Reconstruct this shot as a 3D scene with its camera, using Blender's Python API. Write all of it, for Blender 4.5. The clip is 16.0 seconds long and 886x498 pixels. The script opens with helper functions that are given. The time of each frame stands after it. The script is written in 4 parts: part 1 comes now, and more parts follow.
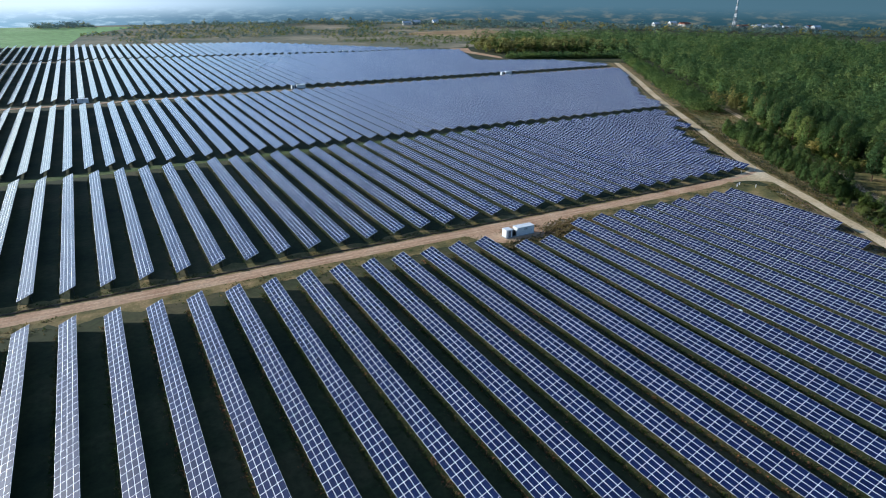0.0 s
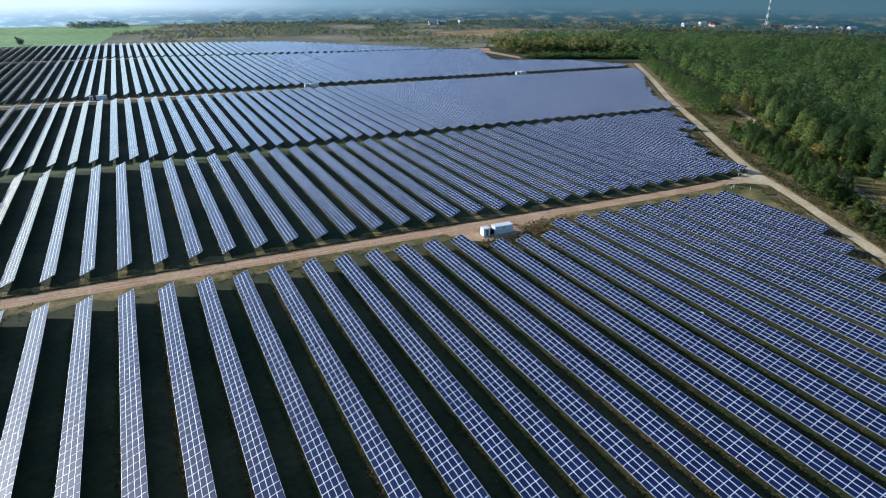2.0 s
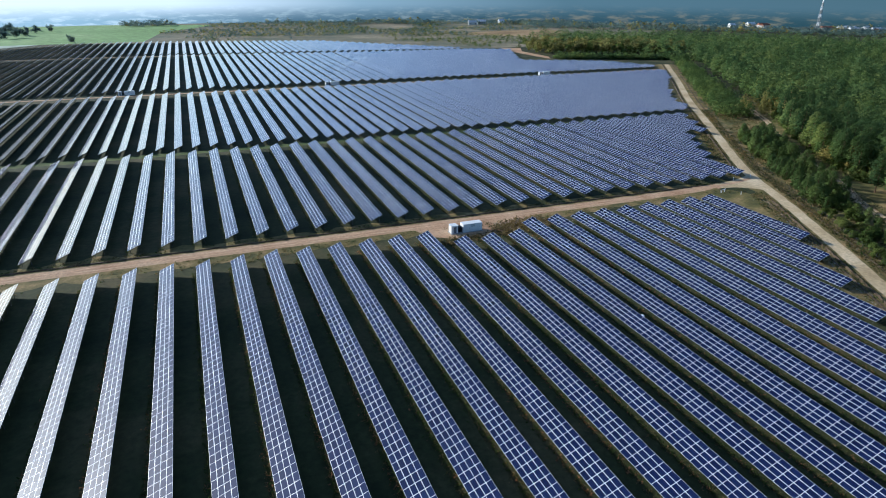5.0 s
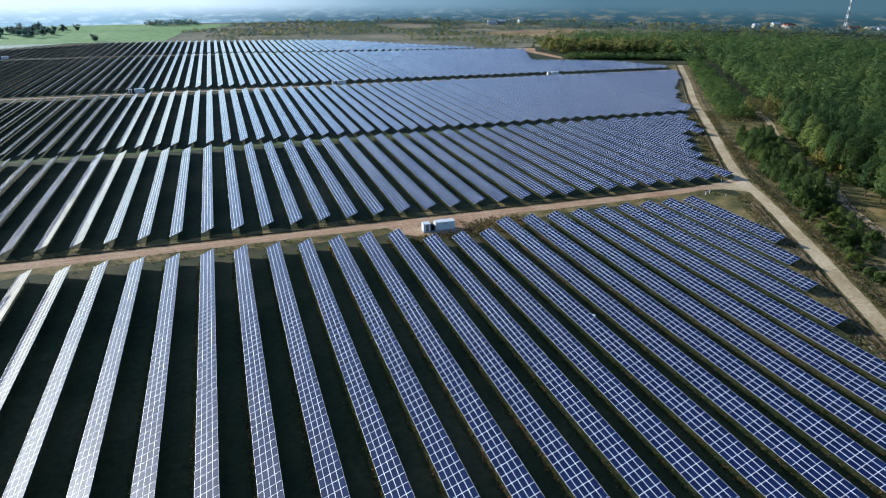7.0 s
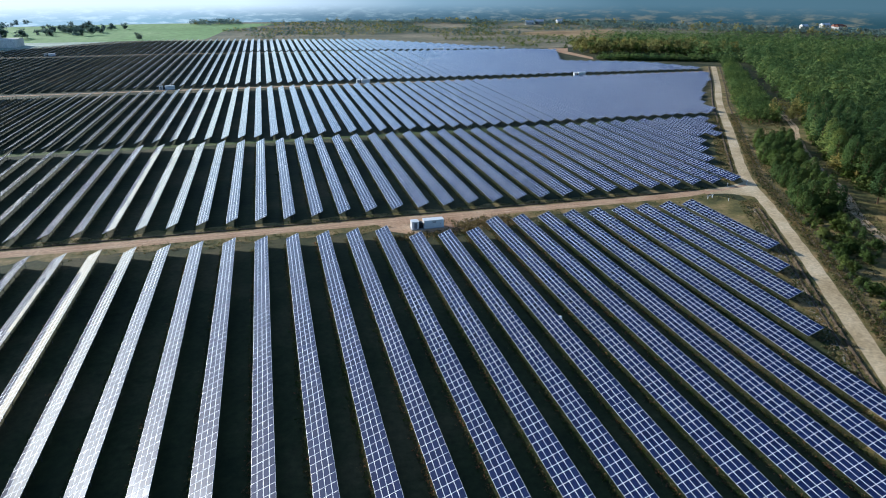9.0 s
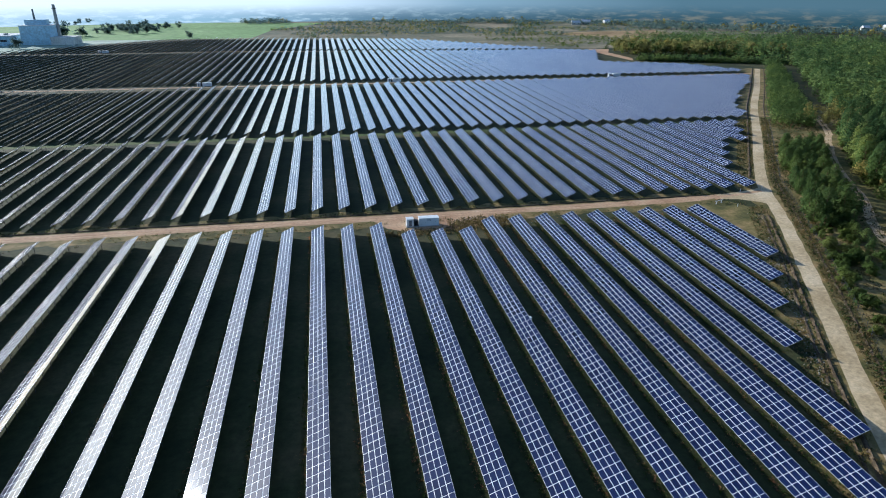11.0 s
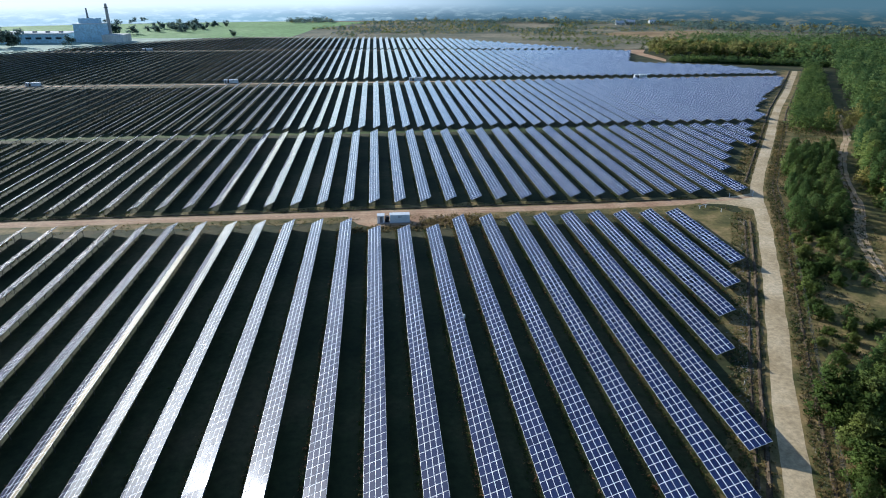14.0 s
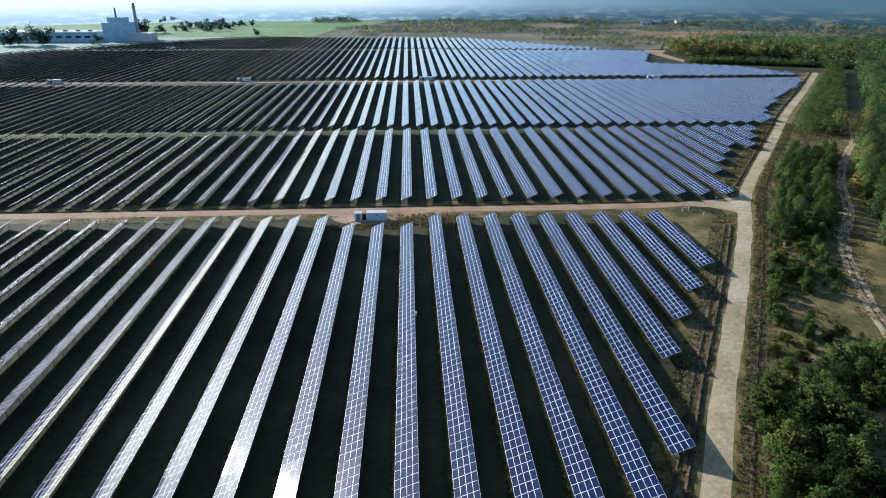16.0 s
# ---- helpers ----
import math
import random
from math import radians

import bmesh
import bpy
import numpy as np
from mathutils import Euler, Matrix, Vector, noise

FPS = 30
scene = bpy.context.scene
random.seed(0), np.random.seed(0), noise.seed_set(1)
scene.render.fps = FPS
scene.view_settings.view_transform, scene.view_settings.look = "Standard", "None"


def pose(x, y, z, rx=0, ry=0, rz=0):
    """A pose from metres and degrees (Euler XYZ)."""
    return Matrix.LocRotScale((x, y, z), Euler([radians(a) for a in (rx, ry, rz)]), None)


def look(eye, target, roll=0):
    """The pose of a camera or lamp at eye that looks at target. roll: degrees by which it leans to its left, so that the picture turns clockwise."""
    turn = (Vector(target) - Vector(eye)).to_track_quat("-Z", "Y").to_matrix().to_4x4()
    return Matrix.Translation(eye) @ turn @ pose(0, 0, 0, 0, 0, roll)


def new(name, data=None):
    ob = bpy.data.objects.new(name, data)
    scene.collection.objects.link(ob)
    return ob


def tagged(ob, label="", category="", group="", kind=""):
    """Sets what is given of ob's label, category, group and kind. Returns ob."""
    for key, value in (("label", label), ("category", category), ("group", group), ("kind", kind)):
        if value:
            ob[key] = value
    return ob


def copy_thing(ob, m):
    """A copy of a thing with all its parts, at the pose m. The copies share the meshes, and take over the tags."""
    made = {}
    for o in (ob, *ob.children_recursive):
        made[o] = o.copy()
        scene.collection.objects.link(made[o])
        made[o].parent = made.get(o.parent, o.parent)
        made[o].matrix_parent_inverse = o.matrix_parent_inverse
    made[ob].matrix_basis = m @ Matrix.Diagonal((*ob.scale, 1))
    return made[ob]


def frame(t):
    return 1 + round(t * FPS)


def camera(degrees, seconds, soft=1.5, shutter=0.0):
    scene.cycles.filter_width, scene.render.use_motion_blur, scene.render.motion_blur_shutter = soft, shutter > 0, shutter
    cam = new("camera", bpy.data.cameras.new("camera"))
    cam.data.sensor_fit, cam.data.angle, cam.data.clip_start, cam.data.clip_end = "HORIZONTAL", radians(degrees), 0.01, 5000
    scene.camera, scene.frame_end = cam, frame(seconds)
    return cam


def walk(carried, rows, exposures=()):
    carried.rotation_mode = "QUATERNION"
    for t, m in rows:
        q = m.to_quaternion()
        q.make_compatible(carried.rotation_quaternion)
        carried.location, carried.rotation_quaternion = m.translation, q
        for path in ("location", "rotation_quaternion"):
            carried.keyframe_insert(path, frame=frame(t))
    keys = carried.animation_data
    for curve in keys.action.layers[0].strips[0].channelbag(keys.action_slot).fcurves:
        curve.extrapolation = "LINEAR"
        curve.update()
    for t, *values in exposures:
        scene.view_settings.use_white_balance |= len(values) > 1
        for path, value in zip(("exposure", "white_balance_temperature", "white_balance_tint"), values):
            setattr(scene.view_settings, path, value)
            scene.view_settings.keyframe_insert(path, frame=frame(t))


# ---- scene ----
# One camera in level flight round the field, turning slowly to its left.
cam = camera(70.1, 16.0, soft=1.0)
ROWS = [
    (0.0, -199.54, 45.09, 70.21, 22.637, 0.440, 28.808),
    (0.5, -196.29, 42.87, 70.21, 22.642, 0.427, 28.002),
    (1.0, -192.96, 40.64, 70.21, 22.647, 0.414, 27.246),
    (1.5, -189.63, 38.48, 70.21, 22.653, 0.400, 26.531),
    (2.0, -186.28, 36.38, 70.21, 22.658, 0.387, 25.875),
    (2.5, -182.86, 34.31, 70.21, 22.663, 0.374, 25.260),
    (3.0, -179.41, 32.29, 70.21, 22.669, 0.361, 24.614),
    (3.5, -175.95, 30.33, 70.21, 22.674, 0.348, 23.879),
    (4.0, -172.58, 28.50, 70.21, 22.680, 0.335, 23.084),
    (6.5, -154.69, 19.54, 70.21, 22.706, 0.269, 19.459),
    (7.0, -151.03, 18.00, 70.21, 22.712, 0.256, 19.034),
    (7.5, -147.32, 16.38, 70.21, 22.717, 0.242, 18.350),
    (8.0, -143.58, 14.89, 70.21, 22.722, 0.229, 17.375),
    (8.5, -139.82, 13.44, 70.21, 22.728, 0.216, 16.241),
    (9.0, -136.01, 12.11, 70.21, 22.733, 0.203, 15.107),
    (11.5, -116.27, 6.18, 70.21, 22.760, 0.137, 9.596),
    (12.0, -112.34, 5.25, 70.21, 22.765, 0.124, 8.862),
    (12.5, -108.35, 4.34, 70.21, 22.771, 0.111, 8.178),
    (13.0, -104.30, 3.48, 70.21, 22.776, 0.098, 7.425),
    (13.5, -100.19, 2.69, 70.21, 22.781, 0.084, 6.601),
    (14.0, -96.09, 1.93, 70.21, 22.787, 0.071, 5.817),
    (14.5, -91.93, 1.27, 70.21, 22.792, 0.058, 5.124),
    (15.0, -87.79, 0.65, 70.21, 22.798, 0.045, 4.471),
    (15.5, -83.62, 0.12, 70.21, 22.803, 0.032, 3.757),
    (16.0, -79.50, -0.34, 70.21, 22.808, 0.019, 3.034),
]
# seconds, x, y, height, tilt down, lean, turn to the right
walk(cam, [(t, pose(x, y, z, 90 - tilt, 0, -turn) @ pose(0, 0, 0, 0, 0, lean)) for t, x, y, z, tilt, lean, turn in ROWS], exposures=[(0.0, 0.41, 5550, 7), (16.0, 0.41, 5550, 7)])

# ---- sky and sun ----
SUN_UP, SUN_TURN = 19.8, -42.8      # degrees above the horizon; degrees from +y towards +x
world = bpy.data.worlds.new("sky")
scene.world = world
world.use_nodes = True
wn = world.node_tree
sky = wn.nodes.new("ShaderNodeTexSky")
sky.sky_type = "NISHITA"
sky.sun_disc = False
sky.sun_elevation = radians(SUN_UP)
sky.sun_rotation = radians(SUN_TURN)
sky.air_density, sky.dust_density, sky.ozone_density = 1.0, 0.8, 2.8
wn.nodes["Background"].inputs["Strength"].default_value = 0.108
wn.links.new(sky.outputs["Color"], wn.nodes["Background"].inputs["Color"])
sun = new("sun", bpy.data.lights.new("sun", "SUN"))
sun.data.energy, sun.data.angle, sun.data.color = 4.8, radians(0.53), (1.0, 0.93, 0.82)
sun_way = Vector((math.sin(radians(SUN_TURN)) * math.cos(radians(SUN_UP)), math.cos(radians(SUN_TURN)) * math.cos(radians(SUN_UP)), math.sin(radians(SUN_UP))))
sun.matrix_world = look(sun_way * 300, (0, 0, 0))


# ---- materials ----
def material(name, rough=0.8, metal=0.0, spec=0.5):
    m = bpy.data.materials.new(name)
    m.use_nodes = True
    b = m.node_tree.nodes["Principled BSDF"]
    b.inputs["Roughness"].default_value = rough
    b.inputs["Metallic"].default_value = metal
    b.inputs["Specular IOR Level"].default_value = spec
    return m, m.node_tree, b


def node(tree, kind, inputs=None, operation=""):
    n = tree.nodes.new(kind)
    if operation:
        n.operation = operation
    for k, v in (inputs or {}).items():
        n.inputs[k].default_value = v
    return n


def ramp(tree, source, stops):
    """A colour ramp on a value: stops of (place, (r, g, b))."""
    r = tree.nodes.new("ShaderNodeValToRGB")
    e = r.color_ramp.elements
    while len(e) < len(stops):
        e.new(0.5)
    for el, (p, c) in zip(e, stops):
        el.position, el.color = p, (*c, 1)
    tree.links.new(source, r.inputs[0])
    return r.outputs["Color"]


def mix(tree, a, b, fac, blend="MIX"):
    m = tree.nodes.new("ShaderNodeMix")
    m.data_type, m.blend_type = "RGBA", blend
    for socket, v in ((m.inputs[6], a), (m.inputs[7], b), (m.inputs[0], fac)):
        if isinstance(v, (int, float)):
            socket.default_value = v
        elif isinstance(v, tuple):
            socket.default_value = (*v, 1)
        else:
            tree.links.new(v, socket)
    return m.outputs[2]


def noise_of(tree, scale, detail=4.0, rough=0.6, stretch=None, turn=0.0, coords="Object"):
    n = node(tree, "ShaderNodeTexNoise", {"Scale": scale, "Detail": detail, "Roughness": rough})
    c = tree.nodes.new("ShaderNodeTexCoord")
    if coords == "World":
        c = tree.nodes.new("ShaderNodeNewGeometry")
        out = c.outputs["Position"]
    else:
        out = c.outputs[coords]
    if stretch:
        mp = node(tree, "ShaderNodeMapping", {"Scale": stretch, "Rotation": (0, 0, radians(turn))})
        tree.links.new(out, mp.inputs["Vector"])
        out = mp.outputs["Vector"]
    tree.links.new(out, n.inputs["Vector"])
    return n.outputs["Fac"]


def bump(tree, b, height, strength, distance):
    n = node(tree, "ShaderNodeBump", {"Strength": strength, "Distance": distance})
    tree.links.new(height, n.inputs["Height"])
    tree.links.new(n.outputs["Normal"], b.inputs["Normal"])


def mottled(name, colours, coarse, fine, rough=0.9, relief=0.0, coords="World", spec=0.2):
    """A surface with patches at two scales: three colours from dark to light."""
    m, t, b = material(name, rough, spec=spec)
    big, small = noise_of(t, coarse, 5, coords=coords), noise_of(t, fine, 6, 0.7, coords=coords)
    c1 = ramp(t, big, [(0.34, colours[0]), (0.5, colours[1]), (0.66, colours[2])])
    c2 = ramp(t, small, [(0.3, (0.55, 0.55, 0.55)), (0.7, (1.3, 1.3, 1.3))])
    t.links.new(mix(t, c1, c2, 0.85, "MULTIPLY"), b.inputs["Base Color"])
    if relief:
        bump(t, b, small, 0.6, relief)
    return m


# solar cells under glass: deep blue, each module a little different
def cells_material(name, random_out):
    m, t, b = material(name, 0.13, spec=0.6)
    if random_out == "island":
        rnd = t.nodes.new("ShaderNodeNewGeometry").outputs["Random Per Island"]
    else:
        rnd = t.nodes.new("ShaderNodeObjectInfo").outputs["Random"]
    base = ramp(t, rnd, [(0.0, (0.003, 0.007, 0.038)), (0.5, (0.004, 0.009, 0.05)), (1.0, (0.007, 0.014, 0.06))])
    dust = noise_of(t, 0.35, 5, coords="World")
    t.links.new(mix(t, base, (0.07, 0.075, 0.09), mult(t, dust, 0.08)), b.inputs["Base Color"])
    # dusty glass: a broad dull sheen under a clear glossy face
    b.inputs["Roughness"].default_value = 0.36
    b.inputs["Specular IOR Level"].default_value = 0.015
    b.inputs["Coat Weight"].default_value = 1.0
    rr = node(t, "ShaderNodeMapRange", {"To Min": 0.055, "To Max": 0.08})
    t.links.new(rnd, rr.inputs["Value"])
    t.links.new(rr.outputs["Result"], b.inputs["Coat Roughness"])
    return m


def mult(tree, a, b):
    n = node(tree, "ShaderNodeMath", operation="MULTIPLY")
    tree.links.new(a, n.inputs[0])
    n.inputs[1].default_value = b
    return n.outputs[0]


CELLS = cells_material("solar_cells", "island")
CELLS_SINGLE = cells_material("solar_cells_single", "object")
ALU, at_, ab_ = material("anodised_aluminium", 0.45, 0.22)
ab_.inputs["Base Color"].default_value = (0.7, 0.715, 0.75, 1)
STEEL, st_, sb_ = material("galvanised_steel", 0.5, 0.8)
st_.links.new(ramp(st_, noise_of(st_, 3.0), [(0.3, (0.16, 0.165, 0.17)), (0.7, (0.26, 0.265, 0.27))]), sb_.inputs["Base Color"])

BACK, kt_, kb_ = material("white_backsheet", 0.6)
kb_.inputs["Base Color"].default_value = (0.62, 0.63, 0.65, 1)
# one even dark grey for posts, purlins and fence
DARKSTEEL, dt_, db_ = material("plain_dark_steel", 0.6, 0.5)
db_.inputs["Base Color"].default_value = (0.07, 0.07, 0.072, 1)


def far_panels_material():
    """Whole far tables: the modules' frames as light joints, from the table's own coordinates."""
    m, t, b = material("solar_cells_far", 0.12, spec=0.14)
    uv = t.nodes.new("ShaderNodeUVMap")
    sep = t.nodes.new("ShaderNodeSeparateXYZ")
    t.links.new(uv.outputs["UV"], sep.inputs[0])
    lines = None
    for axis, width in (("X", 0.05), ("Y", 0.027)):
        fr = node(t, "ShaderNodeMath", operation="FRACT")
        t.links.new(sep.outputs[axis], fr.inputs[0])
        half = node(t, "ShaderNodeMath", operation="PINGPONG")
        half.inputs[1].default_value = 0.5
        t.links.new(fr.outputs[0], half.inputs[0])
        lt = node(t, "ShaderNodeMath", operation="LESS_THAN")
        t.links.new(half.outputs[0], lt.inputs[0])
        lt.inputs[1].default_value = width
        if lines is None:
            lines = lt.outputs[0]
        else:
            mx = node(t, "ShaderNodeMath", operation="MAXIMUM")
            t.links.new(lines, mx.inputs[0])
            t.links.new(lt.outputs[0], mx.inputs[1])
            lines = mx.outputs[0]
    var = ramp(t, noise_of(t, 0.4, 3, coords="World"), [(0.3, (0.004, 0.01, 0.045)), (0.7, (0.009, 0.018, 0.07))])
    t.links.new(mix(t, var, (0.74, 0.76, 0.8), lines), b.inputs["Base Color"])
    b.inputs["Coat Weight"].default_value = 1.0
    b.inputs["Coat Roughness"].default_value = 0.108
    rr = node(t, "ShaderNodeMapRange", {"To Min": 0.36, "To Max": 0.45})
    t.links.new(lines, rr.inputs["Value"])
    t.links.new(rr.outputs["Result"], b.inputs["Roughness"])
    return m


CELLS_FAR = far_panels_material()
GRASS = mottled("rough_grass", [(0.02, 0.027, 0.009), (0.042, 0.048, 0.016), (0.09, 0.075, 0.032)], 0.035, 0.7, relief=0.08)
VERGE = mottled("dry_verge", [(0.075, 0.075, 0.022), (0.175, 0.135, 0.047), (0.34, 0.225, 0.1)], 0.15, 1.6, relief=0.06)
HEATH = mottled("forest_edge_ground", [(0.065, 0.07, 0.02), (0.165, 0.135, 0.045), (0.34, 0.235, 0.1)], 0.09, 0.9, relief=0.1)
ROAD = mottled("reddish_sandy_gravel", [(0.38, 0.22, 0.125), (0.47, 0.29, 0.17), (0.55, 0.37, 0.23)], 0.09, 1.2, relief=0.02)
PALE = mottled("pale_gravel", [(0.42, 0.31, 0.17), (0.55, 0.42, 0.25), (0.64, 0.51, 0.33)], 0.07, 1.0, relief=0.02)
# farmland green paled so that its colour carries the haze
HAZED_LAND = mottled("hazed_farmland", [(0.24, 0.36, 0.27), (0.33, 0.44, 0.34), (0.42, 0.47, 0.37)], 0.004, 0.03)
# dry-grass browns, muted and paled in place of haze
ROUGHLAND = mottled("hazed_scrubland", [(0.1, 0.115, 0.075), (0.19, 0.17, 0.105), (0.31, 0.25, 0.16)], 0.012, 0.12)
TRACK = mottled("pale_sand_track", [(0.38, 0.25, 0.14), (0.5, 0.36, 0.21), (0.6, 0.45, 0.29)], 0.2, 1.5, relief=0.03)
RUT = mottled("worn_sand", [(0.42, 0.26, 0.15), (0.54, 0.35, 0.21), (0.6, 0.43, 0.28)], 0.15, 1.4, relief=0.01)
LUSH = mottled("lush_grass", [(0.05, 0.075, 0.015), (0.085, 0.11, 0.025), (0.13, 0.14, 0.045)], 0.08, 1.0, relief=0.05)
# crop green, with the lightening of haze mixed into the colour
CROP = mottled("hazed_green_crop", [(0.17, 0.29, 0.09), (0.2, 0.33, 0.11), (0.25, 0.36, 0.14)], 0.006, 0.08)
STUBBLE = mottled("stubble", [(0.22, 0.14, 0.06), (0.32, 0.21, 0.1), (0.4, 0.28, 0.14)], 0.02, 0.2)


# ---- helpers for meshes ----
def mesh_of(name, verts, faces, mats, mat_index=None, smooth=False):
    me = bpy.data.meshes.new(name)
    me.from_pydata([tuple(v) for v in verts], [], [tuple(f) for f in faces])
    for m in mats:
        me.materials.append(m)
    if mat_index is not None:
        me.polygons.foreach_set("material_index", np.asarray(mat_index, dtype=np.int32))
    if smooth:
        me.polygons.foreach_set("use_smooth", np.ones(len(me.polygons), dtype=bool))
    me.update()
    return me


def bulk_mesh(name, verts, quads, mats, mat_index=None, smooth=False):
    """The same from arrays, for large meshes of quads or triangles."""
    verts, quads = np.asarray(verts, dtype=np.float32), np.asarray(quads, dtype=np.int32)
    me = bpy.data.meshes.new(name)
    n, k = quads.shape
    me.vertices.add(len(verts))
    me.vertices.foreach_set("co", verts.ravel())
    me.loops.add(n * k)
    me.loops.foreach_set("vertex_index", quads.ravel())
    me.polygons.add(n)
    me.polygons.foreach_set("loop_start", np.arange(0, n * k, k, dtype=np.int32))
    for m in mats:
        me.materials.append(m)
    if mat_index is not None:
        me.polygons.foreach_set("material_index", np.asarray(mat_index, dtype=np.int32))
    if smooth:
        me.polygons.foreach_set("use_smooth", np.ones(n, dtype=bool))
    me.update(calc_edges=True)
    me.validate()
    return me


def part(name, me, parent, label="", at=None):
    ob = new(name, me)
    ob.parent = parent
    if at is not None:
        ob.matrix_basis = at
    return tagged(ob, label) if label else ob


def box_data(x0, x1, y0, y1, z0, z1):
    v = [(x, y, z) for z in (z0, z1) for y in (y0, y1) for x in (x0, x1)]
    f = [(0, 2, 3, 1), (4, 5, 7, 6), (0, 1, 5, 4), (2, 6, 7, 3), (0, 4, 6, 2), (1, 3, 7, 5)]
    return v, f


def join(pieces):
    v, f, mi = [], [], []
    for pv, pf, m in pieces:
        o = len(v)
        v += pv
        f += [tuple(i + o for i in q) for q in pf]
        mi += [m] * len(pf)
    return v, f, mi


# ---- ground and roads ----
def strip(name, line, width, z, mat, ragged=0.35, step=3.0, seed=1):
    """A road along a line of points, with edges that wander."""
    rnd = random.Random(seed)
    pts = [Vector((*p, 0)) for p in line]
    # smooth the line
    fine = []
    for i in range(len(pts) - 1):
        p0, p1, p2, p3 = pts[max(i - 1, 0)], pts[i], pts[i + 1], pts[min(i + 2, len(pts) - 1)]
        n = max(1, int((p2 - p1).length / step))
        for k in range(n):
            u = k / n
            fine.append(0.5 * ((2 * p1) + (p2 - p0) * u + (2 * p0 - 5 * p1 + 4 * p2 - p3) * u * u + (3 * p1 - p0 - 3 * p2 + p3) * u ** 3))
    fine.append(pts[-1])
    verts, faces = [], []
    for i, p in enumerate(fine):
        d = (fine[min(i + 1, len(fine) - 1)] - fine[max(i - 1, 0)]).normalized()
        side = Vector((d.y, -d.x, 0))
        for s in (-1, -0.5, 0, 0.5, 1):
            w = width / 2 * s
            if abs(s) == 1:
                w += s * ragged * (1.6 * noise.noise(Vector((p.x * 0.13, p.y * 0.13, seed + s))) + 0.5 * noise.noise(Vector((p.x * 0.6, p.y * 0.6, seed - s))))
            q = p + side * w
            verts.append((q.x, q.y, z + (0.03 if abs(s) == 0 else (0.0 if abs(s) == 0.5 else -0.012))))
    for i in range(len(fine) - 1):
        for k in range(4):
            a = i * 5 + k
            faces.append((a, a + 1, a + 6, a + 5))
    return new(name, mesh_of(name, verts, faces, [mat], smooth=True))


def sheet(name, outline, z, mat):
    return new(name, mesh_of(name, [(x, y, z) for x, y in outline], [tuple(range(len(outline)))], [mat]))


ring = [(-100 + 2600 * math.cos(a), 100 + 2600 * math.sin(a)) for a in (2 * math.pi * k / 96 for k in range(96))]
tagged(sheet("ground", ring, 0.0, GRASS), "rough olive-green and straw-coloured grass over flat land", "ground", kind="structure")

PERIMETER = [(-78, 0), (-50, 46), (-35.5, 69.5), (-22.6, 93.8), (3.5, 140.2), (25, 180), (46, 219.5), (95.5, 292.6), (142, 361.8), (196, 436), (252, 515), (268, 538)]
CROSS_Y = 200.7
SAND_TRACK = [(8, 62), (17, 92), (24, 114), (30, 130), (46, 163), (66, 191), (82, 219), (100, 246), (122, 275), (136, 292), (170, 345), (215, 415), (265, 490), (300, 548)]
GREEN_FIELD = [(-900, 985), (-560, 960), (-376, 956), (-215, 968), (-196, 1143), (-112, 1312), (-121, 1335), (-300, 1365), (-600, 1300), (-900, 1160)]
TAN_FIELD = [(226, 975), (337, 878), (420, 955), (430, 1040), (277, 1015)]


def inside_poly(x, y, poly):
    hit = False
    for (x0, y0), (x1, y1) in zip(poly, poly[1:] + poly[:1]):
        if (y0 > y) != (y1 > y) and x < x0 + (x1 - x0) * (y - y0) / (y1 - y0):
            hit = not hit
    return hit


CROSS = [(-520, CROSS_Y), (-300, CROSS_Y), (-100, CROSS_Y), (-20, CROSS_Y), (18, CROSS_Y + 1.5), (36, CROSS_Y + 5)]
tagged(strip("verge", [(-520, CROSS_Y), (-200, CROSS_Y), (14, CROSS_Y)], 15.0, 0.012, VERGE, 2.2, 1.3, seed=3), "strip of dry brown grass along the gravel road", "verge", kind="structure")
tagged(strip("verge", [(x + 1, y) for x, y in PERIMETER], 20.0, 0.016, VERGE, 4.5, 1.3, seed=4), "strip of dry brown grass along the perimeter road", "verge", kind="structure")
heath = [(x + 10.5, y) for x, y in PERIMETER[:9]] + [(185, 352), (172, 315), (160, 275), (145, 230), (130, 190), (105, 150), (70, 60), (-40, 0)]
tagged(sheet("heath", heath, 0.008, HEATH), "dry brown heath with sparse grass before the wood", "ground", kind="structure")
tagged(strip("road", CROSS, 5.2, 0.04, ROAD, 0.25, 2.0), "pale sandy gravel service road across the solar field", "road", kind="structure")
tagged(strip("perimeter_road", PERIMETER, 4.3, 0.055, PALE, 0.25, 2.0, seed=2), "pale sandy gravel road round the solar field", "road", kind="structure")
for side in (-0.95, 0.95):
    tagged(strip("wheel_track", [(x, y + side) for x, y in CROSS[:4]], 0.7, 0.072, RUT, 0.16, 2.0, seed=16 + int(side)), "worn wheel track on the sandy road", "track", kind="structure")
tagged(sheet("junction", [(16, 199.5), (22, 198.2), (27.5, 194), (30.5, 189), (37, 200), (44, 217), (38, 209.5), (28, 205.8), (17, 204.8)], 0.05, PALE), "gravel widening where the two roads meet", "road", kind="structure")
tagged(sheet("station_yard", [(-108, 199), (-104, 191), (-99, 187.5), (-86, 187), (-78, 187.2), (-72, 190), (-68, 194), (-66, 199)], 0.035, ROAD), "bare sandy patch round the transformer station", "ground", kind="structure")
